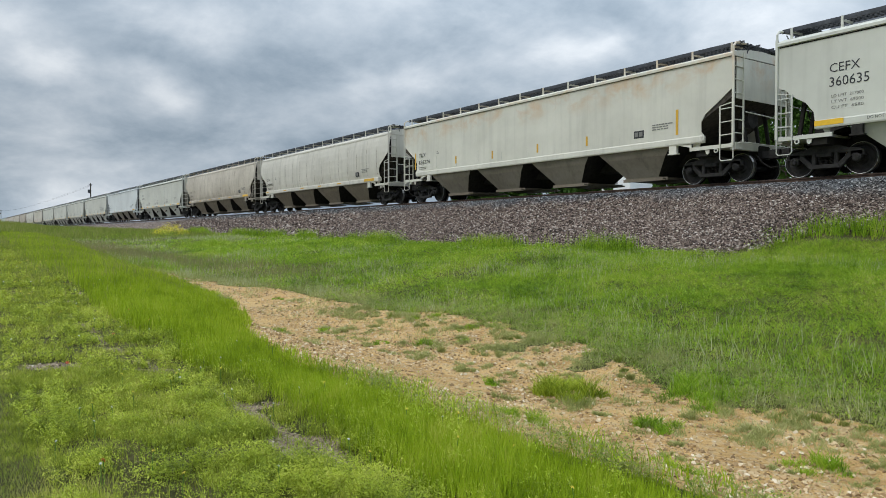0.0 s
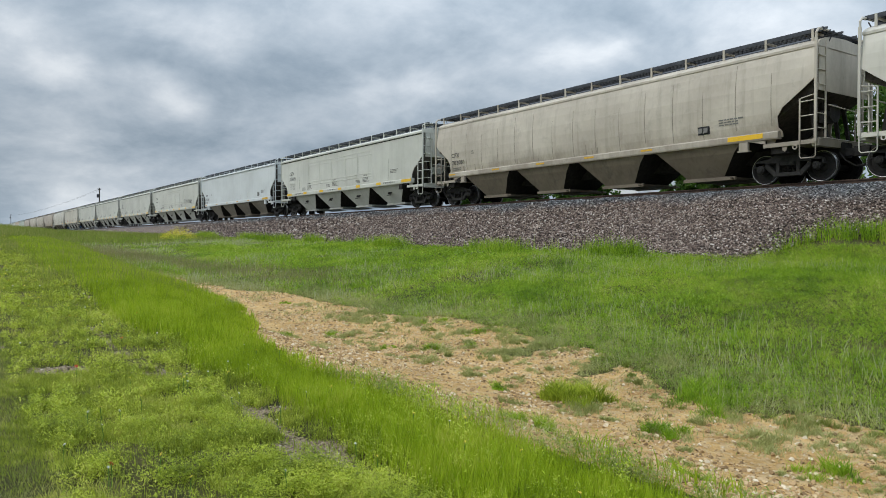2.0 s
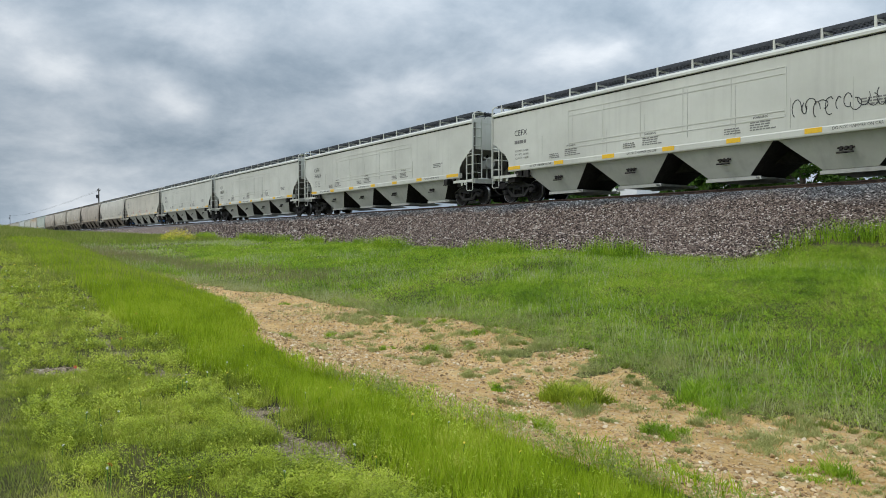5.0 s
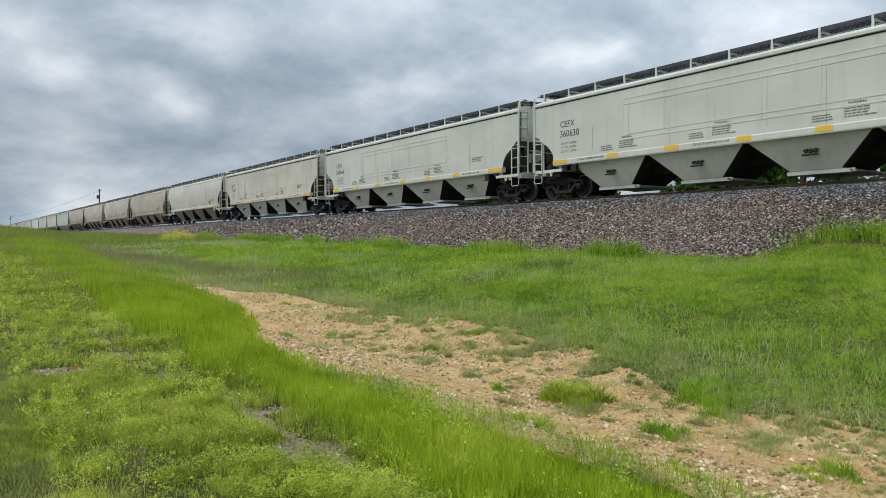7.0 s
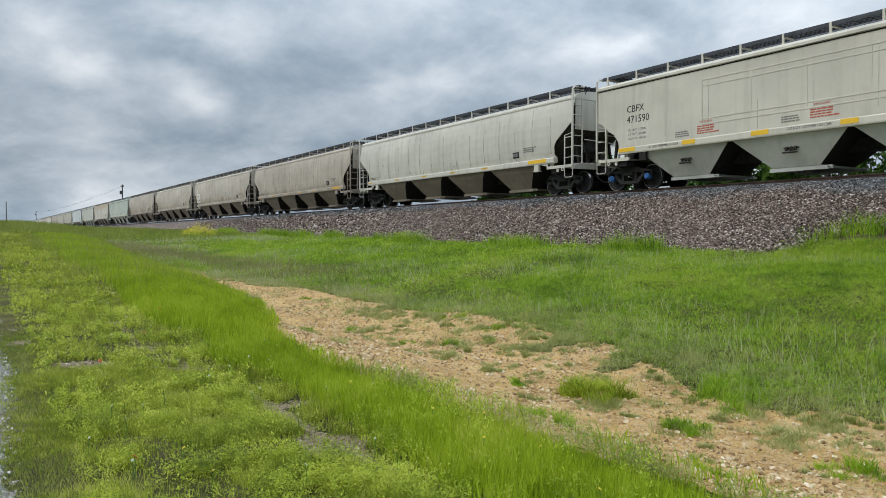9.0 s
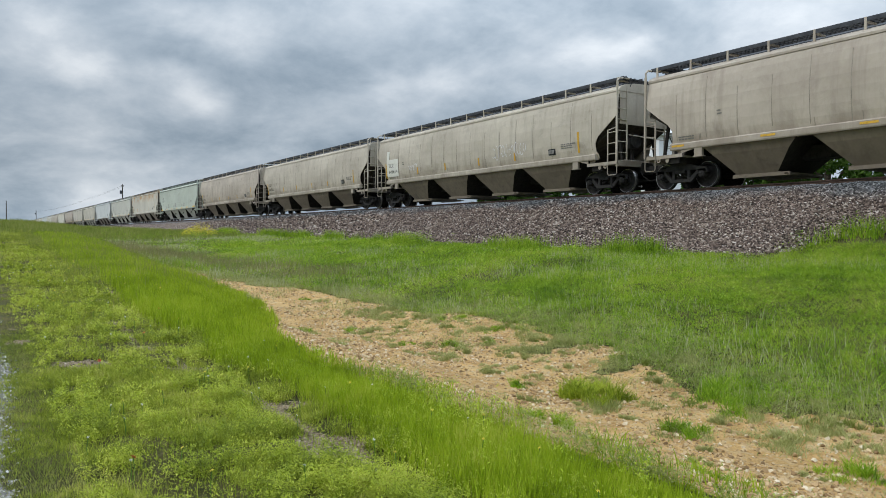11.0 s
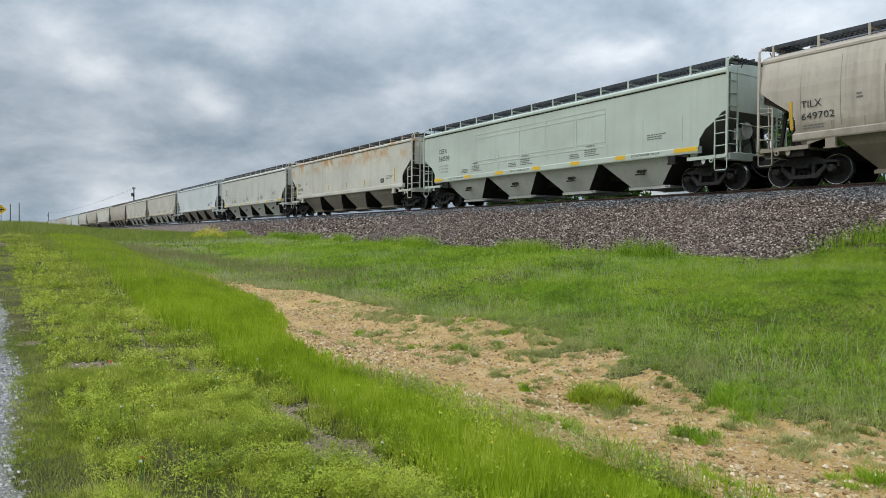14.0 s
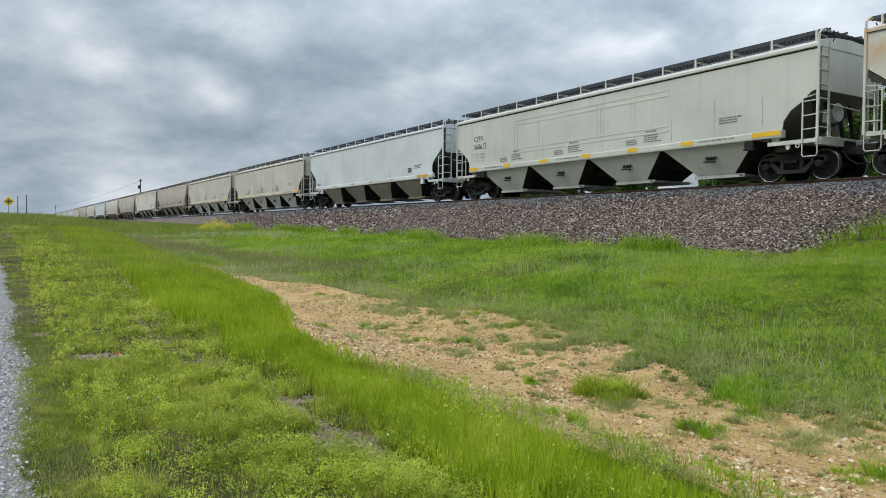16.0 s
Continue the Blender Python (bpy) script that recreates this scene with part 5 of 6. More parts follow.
    x, y = scatter(-45, 1, 6.0, 16.0, 42000, dull)
    blades("dry_stalks", x, y, rng.uniform(0.1, 0.3, len(x)), 0.009 * (1 + 0.03 * -x) * rng.uniform(0.7, 1.3, len(x)), DULL, "grey-green stalks among the bank grass", 0.5, 1)
    # a purplish band of seed heads across the lower slope
    x, y = scatter(-46, -18, 4.6, 12.0, 60000, lambda x, y: (1 - dirt_mask(x, y)) * purple(x, y) * smooth(-0.4, 0.1, fbm(x, y, 84, 1.5)))
    blades("seed_heads", x, y, rng.uniform(0.12, 0.3, len(x)), 0.018 * rng.uniform(0.7, 1.3, len(x)), PURPLE, "purplish seeding grass on the lower slope", 0.5, 1)
    # olive scrub where the bank thins out into bare earth
    def thin(x, y):
        far = dirt_edges(x)[1]
        bare = dirt_mask(x, y)
        return np.maximum(0.2 * smooth(-0.05, 0.25, fbm(x, y, 97, 0.55)), 1 - bare) * smooth(-2.4, -1.4, y - far) * (1 - smooth(0.3, 1.6, y - far))

    x, y = scatter(-30, -1, 5.0, 10.4, 150000, thin)
    blades("scrub", x, y, rng.uniform(0.04, 0.13, len(x)), 0.009 * (1 + 0.03 * -x) * rng.uniform(0.7, 1.4, len(x)), SCRUB, "low olive scrub at the edge of the bare earth", 1.1, 1)
    cx, cy = scatter(-24, -1, 5.4, 10.2, 7000, thin)
    leaves("scrub_leaves", cx, cy, 0.014, 18, SCRUB, "low olive scrub at the edge of the bare earth", 0.1, 0.1)
    # tall clumps where the bank meets the ballast
    x = rng.uniform(-60, 3, 18000)
    grow = np.maximum(smooth(-0.05, 0.35, fbm(x, 0 * x, 83, 2.2)), smooth(-10.4, -9.8, x))
    k = rng.uniform(0, 1, len(x)) < grow
    x = x[k]
    y = toe(x) - 0.35 + rng.normal(0, 0.22, len(x))
    blades("toe_grass", x, y, rng.uniform(0.25, 0.6, len(x)), 0.02 * rng.uniform(0.7, 1.3, len(x)), BANK, "tall grass clumps at the foot of the ballast", 0.45, 1)
    # the verge and bank run on beyond the camera
    x, y = scatter(1.0, 14, 0.3, 17, 26000, lambda x, y: open_turf(x, y))
    blades("verge_grass", x, y, rng.uniform(0.08, 0.25, len(x)), 0.02 * rng.uniform(0.7, 1.4, len(x)), BANK, "mixed green grass on the verge and bank", 0.8, 1)
    # leafy plants over the bank, bushier along its upper edge
    for x0, x1, n, size in ((-16, 1, 11000, 0.022), (-40, -16, 7000, 0.04)):
        cx, cy = scatter(x0, x1, 8.0, 17.8, n, lambda x, y: edge(x, y) * (0.15 + 0.85 * smooth(-0.1, 0.25, fbm(x, y, 86, 1.4))))
        leaves("bank_weeds", cx, cy, size, 18, BANK, "leafy green plants on the embankment slope", 0.17, 0.13)
    cx, cy = scatter(-15, -0.5, 7.0, 17.5, 24000, lambda x, y: edge(x, y))
    leaves("clover_cover", cx, cy, 0.02, 10, BANK, "low clover leaves between the bank grasses", 0.08, 0.12)
    cx = rng.uniform(-40, 3, 700)
    cx = cx[rng.uniform(0, 1, 700) < smooth(0.0, 0.3, fbm(cx, 0 * cx, 87, 1.7)) * 0.8 + 0.5 * smooth(-9.6, -8.5, cx)]
    cy = toe(cx) - 0.4 + rng.normal(0, 0.25, len(cx))
    leaves("toe_weeds", cx, cy, 0.034, 44, BANK, "bushy green weeds at the foot of the ballast", 0.5, 0.2)
    # the rise at the far end of the verge
    x, y = scatter(-118, -45, -8, 15, 46000, lambda x, y: 1 - gravel_mask(x, y) * (y > -2.6))
    blades("rise_grass", x, y, rng.uniform(0.15, 0.42, len(x)), 0.04 * rng.uniform(0.7, 1.4, len(x)), OLIVE, "olive grass on the rise beside the road", 0.5, 1)


def weed_field():
    """Leafy low weeds, in clumps, over the verge near the camera."""
    L = "leafy bright green weeds on the verge"
    for x0, x1, n, size, per in ((-7, -1, 14000, 0.0115, 30), (-16, -7, 7000, 0.018, 22), (-34, -16, 3600, 0.034, 16)):
        cx, cy = scatter(x0, x1, 0.5, 3.1, n, lambda x, y: open_turf(x, y) * (0.08 + 0.92 * smooth(-0.05, 0.2, fbm(x, y, 85, 0.34))) * (1 - 0.7 * smooth(2.4, 3.0, y)) * (1 - 0.6 * smooth(0.9, 0.5, y)))
        leaves("verge_weeds", cx, cy, size, per, WEED, L, 0.15, 0.045)
    # among the tall grass, and along its frayed far side
    cx, cy = scatter(-8, -1, 2.6, 3.5, 600, lambda x, y: smooth(-0.05, 0.25, fbm(x, y, 88, 0.8)) * smooth(8, 5, -x))
    leaves("belt_weeds", cx, cy, 0.013, 34, BELT, "leafy green weeds among the tall grass", 0.34, 0.06)
    cx = rng.uniform(-7.5, -1, 420)
    cy = dirt_edges(cx)[0] + rng.uniform(-0.1, 0.75, 420) * smooth(-0.3, 0.3, fbm(cx, 0 * cx, 89, 0.7))
    leaves("fringe_weeds", cx, cy, 0.013, 40, OLIVE, "leafy weeds at the edge of the bare earth", 0.2, 0.07)


def leaves(name, cx, cy, size, per, mat, label, tall, spread=0.09, z=None):
    n = len(cx)
    cz = terrain(cx, cy) if z is None else z
    hgt = tall * rng.uniform(0.4, 1.2, n)
    u = rng.uniform(0, 1, (n, per))
    ang = rng.uniform(0, 6.283, (n, per))
    rad = spread * (0.3 + u) * rng.uniform(0.5, 1.3, (n, per))
    px, py, pz = cx[:, None] + rad * np.cos(ang), cy[:, None] + rad * np.sin(ang), cz[:, None] + hgt[:, None] * rng.uniform(0.1, 1.0, (n, per))
    s = size * rng.uniform(0.6, 1.4, (n, per))
    t = rng.uniform(-0.5, 0.9, (n, per))
    ax, ay, az = np.cos(ang) * np.cos(t), np.sin(ang) * np.cos(t), np.sin(t)
    bx, by = -np.sin(ang) * 0.32, np.cos(ang) * 0.32
    P = np.stack([np.stack([px - ax * s, py - ay * s, pz - az * s], -1), np.stack([px + bx * s, py + by * s, pz], -1),
                  np.stack([px + ax * s, py + ay * s, pz + az * s], -1), np.stack([px - bx * s, py - by * s, pz], -1)], 2).reshape(-1, 3)
    F = np.arange(len(P)).reshape(-1, 4)
    me = bpy.data.meshes.new(name)
    raw_mesh(me, P, [F])
    me.materials.append(mat)
    return tagged(new(name, me), label, "weeds", kind="stuff")


plant_grass()
weed_field()


def tuft(x, y, r, h, mat, label, n=900):
    """A ragged bushy clump: blades that spread outwards from a few small crowns."""
    k = max(3, int(9 * r / 0.3))
    a, d = rng.uniform(0, 6.283, k), r * np.sqrt(rng.uniform(0, 1, k))
    ox, oy, oh = d * np.cos(a), 0.8 * d * np.sin(a), rng.uniform(0.5, 1.1, k) * (1.1 - 0.5 * d / r)
    pick = rng.integers(0, k, n)
    tx = x + ox[pick] + rng.normal(0, 0.16 * r, n)
    ty = y + oy[pick] + rng.normal(0, 0.14 * r, n)
    hh = h * oh[pick] * rng.uniform(0.3, 1.1, n)
    ob = blades("grass_tuft", tx, ty, hh, rng.uniform(0.005, 0.012, n), mat, label, 1.3, 2)
    del ob["kind"]
    return tagged(ob, label, "grass tuft", "tufts on the bare earth")


def ditch_details():
    tuft(-6.55, 6.55, 0.42, 0.34, WEED, "bushy bright green grass tuft on bare earth", 2200)
    tuft(-6.15, 6.2, 0.36, 0.14, SCRUB, "low olive tuft on bare earth", 1000)
    tuft(-4.85, 6.2, 0.26, 0.2, BANK, "small green grass tuft on bare earth", 900)
    tuft(-4.9, 6.15, 0.34, 0.1, SCRUB, "low olive tuft on bare earth", 700)
    tuft(-5.0, 4.5, 0.13, 0.2, BANK, "small green grass tuft on bare earth", 500)
    tuft(-5.6, 4.75, 0.16, 0.18, BANK, "small green grass tuft on bare earth", 500)
    tuft(-7.45, 6.2, 0.17, 0.12, SCRUB, "small olive grass tuft on bare earth", 400)
    tuft(-8.5, 6.3, 0.2, 0.13, SCRUB, "small olive grass tuft on bare earth", 400)
    tuft(-9.7, 6.3, 0.3, 0.16, SCRUB, "low olive tuft on bare earth", 700)
    tuft(-12.7, 6.6, 0.22, 0.12, SCRUB, "small olive grass tuft on bare earth", 350)
    tuft(-4.05, 6.5, 0.22, 0.1, SCRUB, "low olive tuft on bare earth", 450)
    tuft(-3.3, 6.4, 0.3, 0.16, BANK, "small green grass tuft on bare earth", 700)
    tuft(-5.6, 7.8, 0.6, 0.22, BANK, "broad green grass tuft at the edge of the earth", 2600)
    rnd = random.Random(8)
    for k in range(210):
        x, y = rnd.uniform(-19, -1.5), rnd.uniform(4.8, 8.7)
        if (x < -13.5 and (y < 7.0 or k % 3)) or (y < 6.0 and k % 4):
            continue
        tuft(x, y, rnd.uniform(0.1, 0.3), rnd.uniform(0.06, 0.16), SCRUB if k % 9 else BANK, "low sparse olive tuft on bare earth", 330)
    for k in range(70):
        x = rnd.uniform(-15, -2)
        y = float(dirt_edges(x)[1]) + rnd.uniform(-1.0, 0.3)
        tuft(x, y, rnd.uniform(0.12, 0.28), rnd.uniform(0.07, 0.17), SCRUB if k % 4 else OLIVE, "low olive tuft at the upper edge of the earth", 330)
    # ragged fringe where the tall grass gives way to the earth
    x = rng.uniform(-20, 0.5, 9000)
    y = dirt_edges(x)[0] - 0.1 + (0.3 + 0.6 * smooth(9, 6, -x)) * rng.uniform(0, 1, len(x)) ** 2
    k = smooth(-0.1, 0.2, fbm(x, y, 95, 0.6)) > rng.uniform(0, 1, len(x))
    blades("fringe_grass", x[k], y[k], rng.uniform(0.05, 0.2, k.sum()), 0.01 * rng.uniform(0.7, 1.4, k.sum()), BELT, "ragged green grass at the edge of the earth", 0.8, 2)
    # stones on the bare earth, in the rut and on the road edge
    pale = Mat("pale_limestone", 0.9, spec=0.2)
    geo = pale.node("ShaderNodeNewGeometry")
    pale.colour(pale.ramp(geo.outputs["Random Per Island"], [(0.0, (0.20, 0.125, 0.06)), (0.4, (0.42, 0.28, 0.14)), (0.8, (0.57, 0.43, 0.25)), (1.0, (0.70, 0.60, 0.44))]))
    x, y = scatter(-26, -1, 3.5, 8.9, 95000, lambda x, y: dirt_mask(x, y) * (0.3 + 0.7 * smooth(-0.15, 0.3, fbm(x, y, 91, 1.0))) * (1 - 0.6 * smooth(10, 18, -x)))
    r = 0.008 + 0.026 * rng.uniform(0, 1, len(x)) ** 5
    stones("ditch_stones", x, y, terrain(x, y) + 0.2 * r, r, pale.mat, rng, "pale tan stones scattered on bare earth", "stones")
    grey = Mat("rut_pebble", 0.9, spec=0.2)
    geo = grey.node("ShaderNodeNewGeometry")
    grey.colour(grey.ramp(geo.outputs["Random Per Island"], [(0.0, (0.09, 0.065, 0.045)), (0.6, (0.24, 0.185, 0.13)), (0.9, (0.42, 0.35, 0.26)), (1.0, (0.66, 0.60, 0.5))]))
    x, y = scatter(-13, -1, 0.5, 3.0, 26000, lambda x, y: rut_mask(x, y) * 0.8)
    r = 0.004 + 0.018 * rng.uniform(0, 1, len(x)) ** 6
    stones("rut_pebbles", x, y, terrain(x, y) + 0.2 * r, r, grey.mat, rng, "small grey pebbles in the worn rut", "pebbles")
    road = Mat("road_gravel", 0.9, spec=0.2)
    geo = road.node("ShaderNodeNewGeometry")
    road.colour(road.ramp(geo.outputs["Random Per Island"], [(0.0, (0.16, 0.15, 0.145)), (0.5, (0.36, 0.345, 0.33)), (1.0, (0.62, 0.6, 0.58))]))
    x, y = scatter(-14, -1.5, -0.5, 0.6, 22000, lambda x, y: gravel_mask(x, y))
    r = 0.006 + 0.012 * rng.uniform(0, 1, len(x)) ** 2
    stones("road_gravel", x, y, terrain(x, y) + 0.2 * r, r, road.mat, rng, "loose grey gravel at the road edge", "gravel")


ditch_details()

# ---------------------------------------------------------------- wild flowers


def flower_mesh(petals, r):
    bm = bmesh.new()
    c = bm.verts.new((0, 0, 0.004))
    for k in range(petals):
        a = 6.283 * k / petals
        p = [bm.verts.new((r * q * math.cos(a + d), r * q * math.sin(a + d), h)) for q, d, h in ((0.6, -0.28, 0.006), (1.0, -0.16, 0.0), (1.0, 0.16, 0.0), (0.6, 0.28, 0.006))]
        bm.faces.new([c] + p)
    return done(bm, "bloom")


def stem_mesh(h):
    return done(rod(bmesh.new(), [(0, 0, -0.02), (0.01, 0, h * 0.5), (0, 0, h)], 0.003, 4), "stem")


def flowers():
    kinds = [("red wildflower on a thin stem in the weeds", plain("red_petal", (0.62, 0.05, 0.02), 0.6, 0.1), 0.02, 0.17),
             ("yellow wildflower on a thin stem in the grass", plain("yellow_petal", (0.75, 0.58, 0.06), 0.6, 0.1), 0.013, 0.19),
             ("small white wildflower in the verge grass", plain("white_petal", (0.75, 0.75, 0.68), 0.6, 0.1), 0.011, 0.16)]
    stalk = plain("flower_stem", (0.1, 0.2, 0.03), 0.6, 0.1)
    rnd = random.Random(4)
    spots = [(0, -4.9, 0.82), (0, -8.6, 1.1), (0, -13.0, 2.6), (0, -10.5, 1.9)]
    spots += [(1, rnd.uniform(-26, -2), rnd.uniform(0.9, 3.4)) for _ in range(60)]
    spots += [(2, rnd.uniform(-24, -4), rnd.uniform(0.6, 3.3)) for _ in range(40)]
    for kind, x, y in spots:
        label, mat, r, h = kinds[kind]
        h *= rnd.uniform(0.8, 1.25)
        root = new("wildflower")
        tagged(root, label, "flower", "wildflowers on the verge")
        root.matrix_basis = pose(x, y, float(terrain(x, y)), 0, 0, rnd.uniform(0, 360))
        part("stem", cached(("stem", kind), lambda: stem_mesh(kinds[kind][3])), stalk, root)
        far = 1 + max(0, -x - 8) * 0.06
        part("bloom", cached(("bloom", kind), lambda: flower_mesh(7, kinds[kind][2])), mat, root, "", Matrix.Translation((0, 0, kinds[kind][3])) @ Matrix.Rotation(rnd.uniform(0.3, 1.0), 4, "Y") @ Matrix.Scale(far, 4))
    # a mustard bush in bloom
    bush = new("mustard_bush")
    tagged(bush, "wild mustard bush covered in yellow blooms", "bush")
    bx, by = -47.5, 12.0
    bush.matrix_basis = pose(bx, by, float(terrain(bx, by)))
    n = 340
    a, d = rng.uniform(0, 6.283, n), np.sqrt(rng.uniform(0, 1, n))
    cx, cy = 2.0 * d * np.cos(a), 1.0 * d * np.sin(a)
    top = 0.2 + 0.6 * (1 - d ** 2)
    ob = leaves("foliage", cx[:150], cy[:150], 0.05, 12, BANK, "green mustard stalks", 0.6, 0.2, z=np.zeros(150) - 0.05)
    ob.parent = bush
    del ob["kind"], ob["category"]
    ym = leaf_material("mustard_bloom", [(0.1, (0.5, 0.42, 0.02)), (0.5, (0.7, 0.6, 0.04)), (0.9, (0.8, 0.72, 0.1))])
    ob = leaves("blossom", cx, cy, 0.035, 12, ym, "small yellow blooms", 0.35, 0.2, z=top * rng.uniform(0.45, 1.0, n))
    ob.parent = bush
    del ob["kind"], ob["category"]
    # a dark clump of coarse grass on the slope
    tuft_ob = tuft(-36.5, 11.0, 1.3, 0.6, BANK, "dark coarse grass clump on the slope", 1500)
    tuft_ob["category"] = "grass clump"


flowers()

# ---------------------------------------------------------------- beyond the track
BARK = dusty("grey_bark", (0.05, 0.042, 0.034), (0.15, 0.125, 0.1), 0.95)
CROWN = leaf_material("tree_leaf", [(0.1, (0.035, 0.085, 0.012)), (0.5, (0.075, 0.16, 0.02)), (0.9, (0.15, 0.26, 0.045))], 0.3)


def make_tree(x, y, h, spread, label, seed, low=0.15):
    rnd = np.random.default_rng(seed)
    z = float(terrain(x, y))
    tree = new("tree")
    tagged(tree, label, "tree", "trees behind the railway")
    tree.matrix_basis = pose(x, y, z - 0.1)
    bm = bmesh.new()
    limbs = []
    rod(bm, [(0, 0, -0.1), (0.1, 0.05, h * 0.3), (0.0, 0.1, h * 0.62)], 0.035 * h * 0.45, 7)
    for k in range(9):
        a, z0 = rnd.uniform(0, 6.28), h * rnd.uniform(0.12, 0.55)
        e = Vector((spread * rnd.uniform(0.4, 0.85) * math.cos(a), spread * rnd.uniform(0.4, 0.85) * math.sin(a), z0 + h * rnd.uniform(0.12, 0.38)))
        rod(bm, [(0.04, 0.04, z0), tuple(e * 0.5 + Vector((0, 0, z0 * 0.6))), tuple(e)], 0.012 * h * 0.45, 5)
        limbs.append(e)
    part("trunk", done(bm, "trunk"), BARK, tree, "grey branching trunk")
    limbs.append(Vector((0, 0.1, h * 0.85)))
    cs = []
    for e in limbs:
        for _ in range(22):
            c = np.array(e) + rnd.normal(0, 1, 3) * np.array([0.26 * spread, 0.26 * spread, 0.11 * h])
            if low * h < c[2] < h:
                cs.append(c)
    cs = np.array(cs)
    n, per = len(cs), 34
    d = rnd.normal(0, 1, (n, per, 3))
    d = d / np.linalg.norm(d, axis=-1, keepdims=True) * rnd.uniform(0.3, 1.0, (n, per, 1)) * (0.17 * spread)
    p = (cs[:, None] + d).reshape(-1, 3)
    m = len(p)
    u, v = rnd.normal(0, 1, (m, 3)), rnd.normal(0, 1, (m, 3))
    u = u / np.linalg.norm(u, axis=1, keepdims=True) * rnd.uniform(0.10, 0.2, (m, 1))
    v = v / np.linalg.norm(v, axis=1, keepdims=True) * rnd.uniform(0.06, 0.12, (m, 1))
    P = np.stack([p - u, p + v, p + u, p - v], 1).reshape(-1, 3)
    me = bpy.data.meshes.new("crown")
    raw_mesh(me, P, [np.arange(len(P)).reshape(-1, 4)])
    part("crown", me, CROWN, tree, "uneven leafy green crown")


for k, (x, y, h, s) in enumerate([(-14.0, 31.5, 8.4, 2.6), (-17.3, 31, 8.2, 2.3), (-10.2, 31, 8.5, 2.8), (-20.5, 31.5, 7.8, 2.1), (-6.0, 31.5, 8.2, 2.8), (-1.5, 32.5, 8.0, 2.8), (3.5, 32.5, 8.0, 2.8), (-22.4, 30.5, 4.6, 1.4), (-31.0, 31.0, 5.4, 1.6), (-36.5, 31.0, 5.6, 1.8), (-40.5, 31.5, 5.2, 1.7)]):
    make_tree(x, y, h, s, "leafy green roadside tree behind the railway" if h > 6 else "low leafy green bush behind the railway", 100 + k, 0.12)


def white_building():
    root = new("white_building")
    tagged(root, "small white metal-clad building behind the railway", "building")
    bx, by = -37.8, 46.0
    z0 = float(terrain(bx, by))
    root.matrix_basis = pose(bx, by, z0 - 0.1, 0, 0, -12)
    m = Mat("white_metal_cladding", 0.5, spec=0.4)
    wv = m.node("ShaderNodeTexWave", Scale=3.2)
    wv.bands_direction = "X"
    m.link(m.tc.outputs["Object"], wv.inputs["Vector"])
    m.colour(m.mix(m.math("MULTIPLY", m.noise(0.9, 5), 0.25), (0.82, 0.83, 0.83), (0.6, 0.6, 0.58))).bump(wv.outputs["Fac"], 0.3, 0.02)
    bm = bmesh.new()
    slab(bm, [(-3.4, 0), (3.4, 0), (3.4, 7.6), (-3.4, 7.6)], "y", -4, 4)
    part("wall", done(bm, "wall"), m.mat, root)
    bm = bmesh.new()
    slab(bm, [(-3.7, 7.55), (3.7, 7.55), (3.7, 7.7), (0, 9.0), (-3.7, 7.7)], "y", -4.3, 4.3)
    part("roof", done(bm, "roof"), plain("pale_roof_sheet", (0.62, 0.63, 0.63), 0.45, 0.3), root)
    dark = plain("dark_glass", (0.03, 0.035, 0.04), 0.1, 0.0)
    trim = plain("grey_window_trim", (0.4, 0.4, 0.4), 0.5, 0.2)
    for x in (-1.9, 1.4):
        w = part("window", done(box(bmesh.new(), x - 0.5, x + 0.5, -4.05, -3.99, 4.0, 4.6), "window"), trim, root, "small framed window")
        part("pane", done(box(bmesh.new(), x - 0.42, x + 0.42, -4.07, -4.04, 4.07, 4.53), "pane"), dark, w, "dark glass pane")


white_building()


def utility_pole(x, y, h, label, arm=True):
    root = new("utility_pole")
    tagged(root, label, "utility pole", "utility poles in the distance")
    z = float(terrain(x, y))
    root.matrix_basis = pose(x, y, z - 0.3, 0, 0, 8)
    wood = cached("pole_wood", lambda: None) or dusty("weathered_pole", (0.05, 0.045, 0.04), (0.12, 0.105, 0.09), 0.9)
    MESH["pole_wood"] = wood
    part("pole", done(turned(bmesh.new(), [(0, 0.2), (h * 0.5, 0.17), (h, 0.13)], 10, "z"), "pole"), wood, root)
    if arm:
        part("crossarm", done(box(bmesh.new(), -0.05, 0.05, -0.4, 0.4, h - 0.6, h - 0.48), "crossarm"), wood, root)
        for yy in (-0.32, 0.32):
            part("insulator", done(turned(bmesh.new(), [(0, 0.05), (0.1, 0.09), (0.2, 0.09), (0.28, 0.04)], 8, "z", (0, yy, h - 0.48)), "insulator"), GRATE, root)
        part("transformer", done(turned(bmesh.new(), [(0, 0.2), (0.05, 0.27), (0.85, 0.27), (0.95, 0.12)], 12, "z", (0.1, -0.45, h - 2.6)), "transformer"), GRATE, root, "grey can-shaped transformer")


utility_pole(-205, 32, 12.0, "dark wooden utility pole with a transformer")
utility_pole(-312, 6, 12.4, "tall bare wooden pole beside the road", False)
utility_pole(-318, 9, 13.4, "tall bare wooden pole beside the road", False)
utility_pole(-540, 32, 14.0, "dark wooden utility pole with a crossarm")


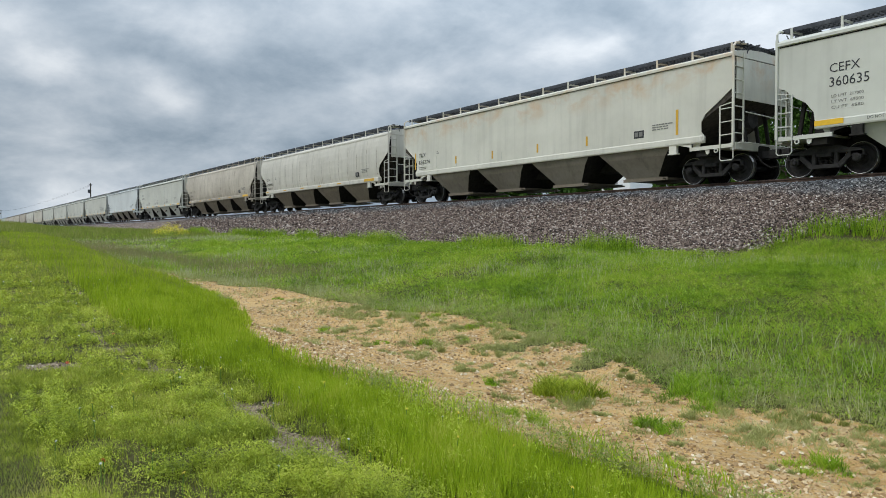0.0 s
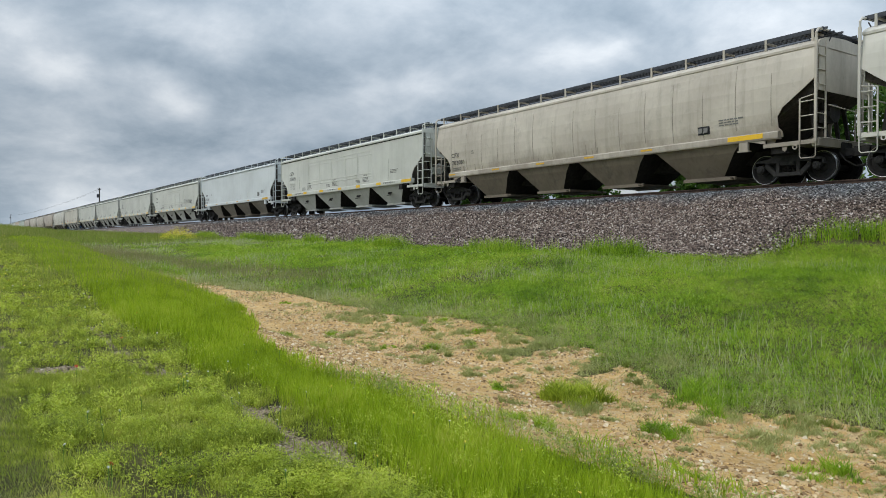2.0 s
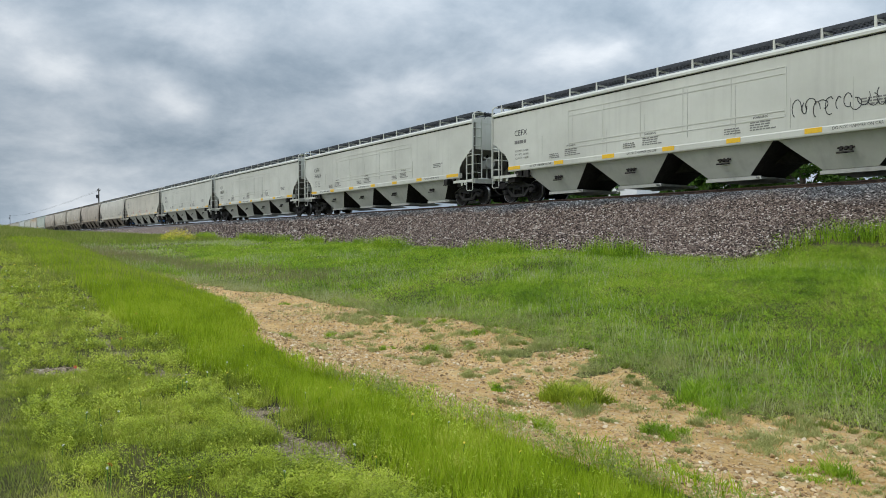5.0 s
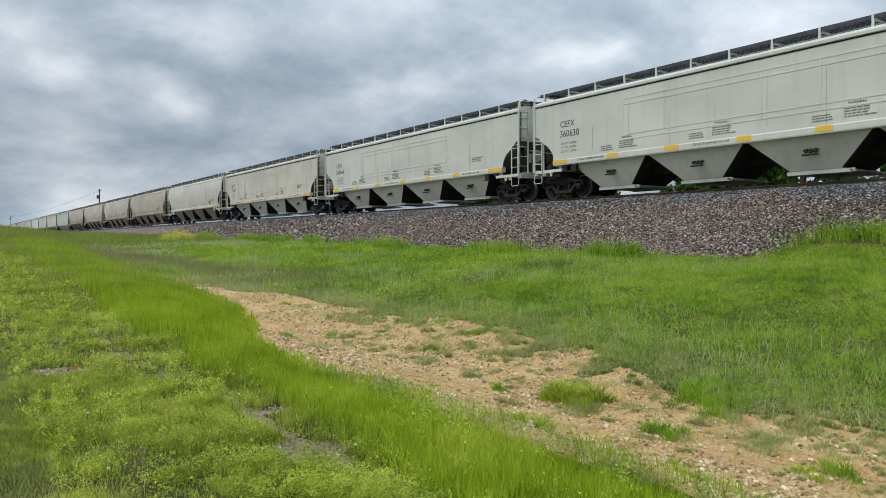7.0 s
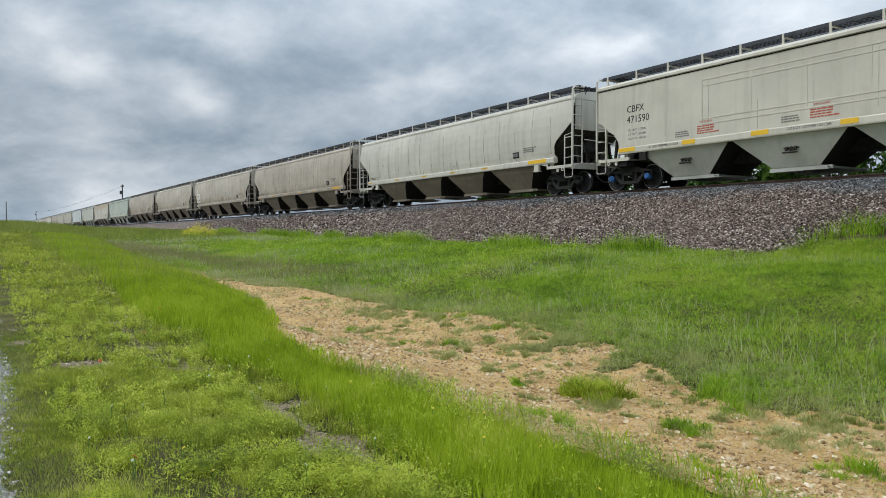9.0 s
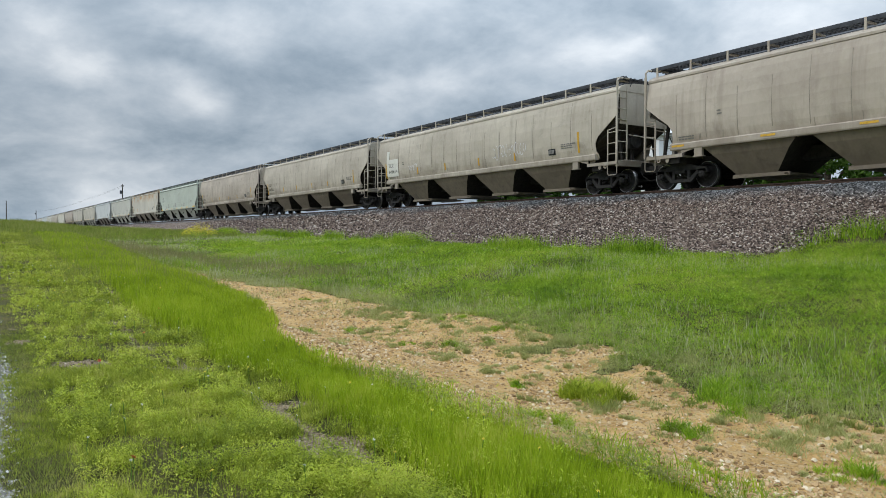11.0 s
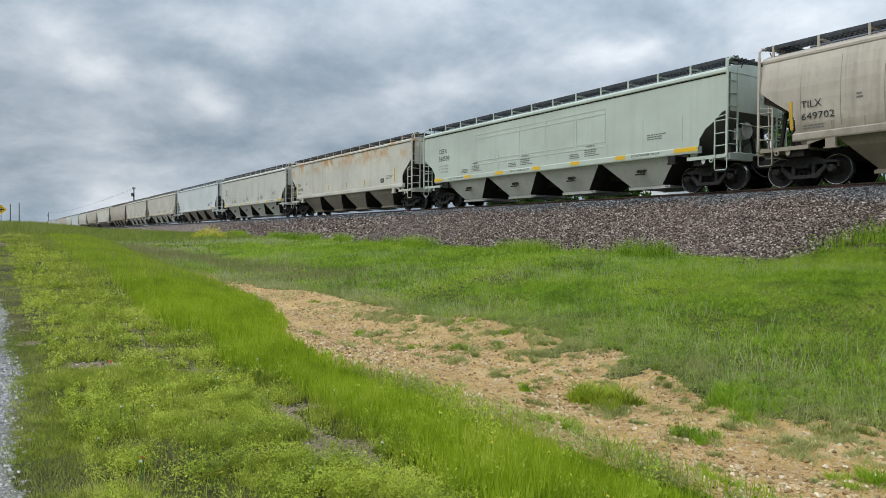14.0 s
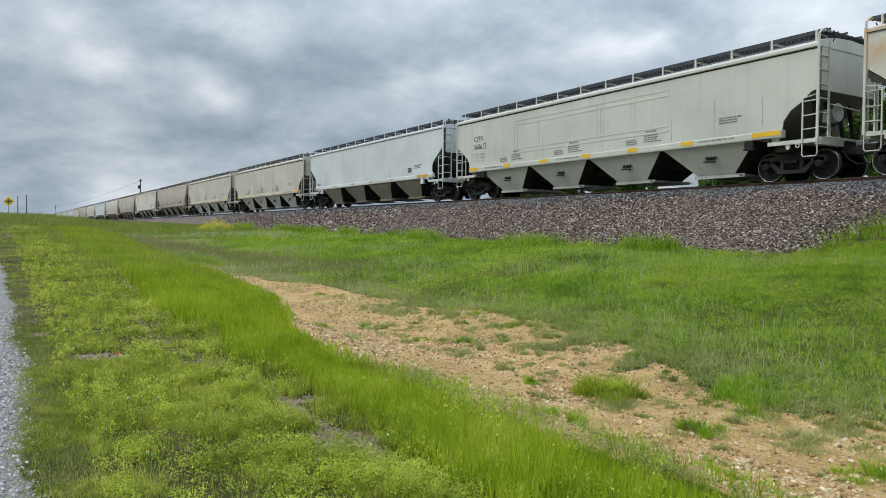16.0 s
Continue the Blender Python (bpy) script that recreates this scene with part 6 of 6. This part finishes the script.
def power_line():
    bm = bmesh.new()
    za, zb = float(terrain(-540, 32)) + 13.2, float(terrain(-205, 32)) + 11.2
    for dy in (-0.32, 0.32):
        for a, b in (((-540, 32 + dy, za), (-205, 32 + dy, zb)),):
            pts = [Vector(a).lerp(Vector(b), k / 12) - Vector((0, 0, 4 * 1.6 * (k / 12) * (1 - k / 12))) for k in range(13)]
            rod(bm, pts, 0.015, 4)
    ob = part("power_line", done(bm, "power_line"), UNDER, None)
    tagged(ob, "thin dark overhead wires between the poles", "power line", kind="structure")


def warning_sign():
    x, y = -96.0, 0.95
    root = new("road_sign")
    tagged(root, "yellow diamond crossing sign on a steel post", "road sign")
    z = float(terrain(x, y))
    root.matrix_basis = pose(x, y, z - 0.2, 0, 0, 90 - 3)
    post = part("post", done(box(bmesh.new(), -0.03, 0.03, -0.02, 0.02, 0, 2.6), "post"), GRATE, root, "grey steel post")
    c = 4.5 - z + 0.2
    bm = bmesh.new()
    r = 0.56
    slab(bm, [(0, c - r), (r, c), (0, c + r), (-r, c)], "y", -0.035, -0.025)
    panel = part("panel", done(bm, "panel"), plain("sign_yellow", (0.85, 0.50, 0.02), 0.4, 0.05), root)
    bm = bmesh.new()
    slab(bm, [(-0.3, c - 0.05), (0.3, c - 0.05), (0.3, c + 0.05), (-0.3, c + 0.05)], "y", -0.041, -0.036)
    slab(bm, [(-0.05, c - 0.3), (0.05, c - 0.3), (0.05, c + 0.3), (-0.05, c + 0.3)], "y", -0.043, -0.0415)
    for s in (-0.2, 0.2):
        slab(bm, [(s - 0.03, c - 0.14), (s + 0.03, c - 0.14), (s + 0.03, c + 0.14), (s - 0.03, c + 0.14)], "y", -0.0445, -0.0435)
    part("symbol", done(bm, "symbol"), BLACK, panel, "black crossing symbol")


power_line()
warning_sign()
# ---------------------------------------------------------------- what moves


def motions():
    for car, wheels, s0 in CARS:
        walk(car, [(t, pose(s0 + SPEED * t + d, YC, RAIL)) for t, d in PACE])
        # the wheels roll while the car passes close by
        t0, t1 = (-48 - s0) / SPEED, (16 - s0) / SPEED
        if t0 > 16:
            continue
        k0, k1 = max(0, math.floor(t0 * FPS)), min(480, math.ceil(t1 * FPS))
        for w, x in wheels:
            rows = [(k / FPS, pose(x, 0, WHEEL_R, 0, 88.0 * (k - k0), 0)) for k in range(k0, k1 + 1)]
            if k0 > 0:
                rows = [(0.0, rows[0][1])] + rows
            if k1 < 480:
                rows = rows + [(16.0, rows[-1][1])]
            walk(w, rows)


motions()
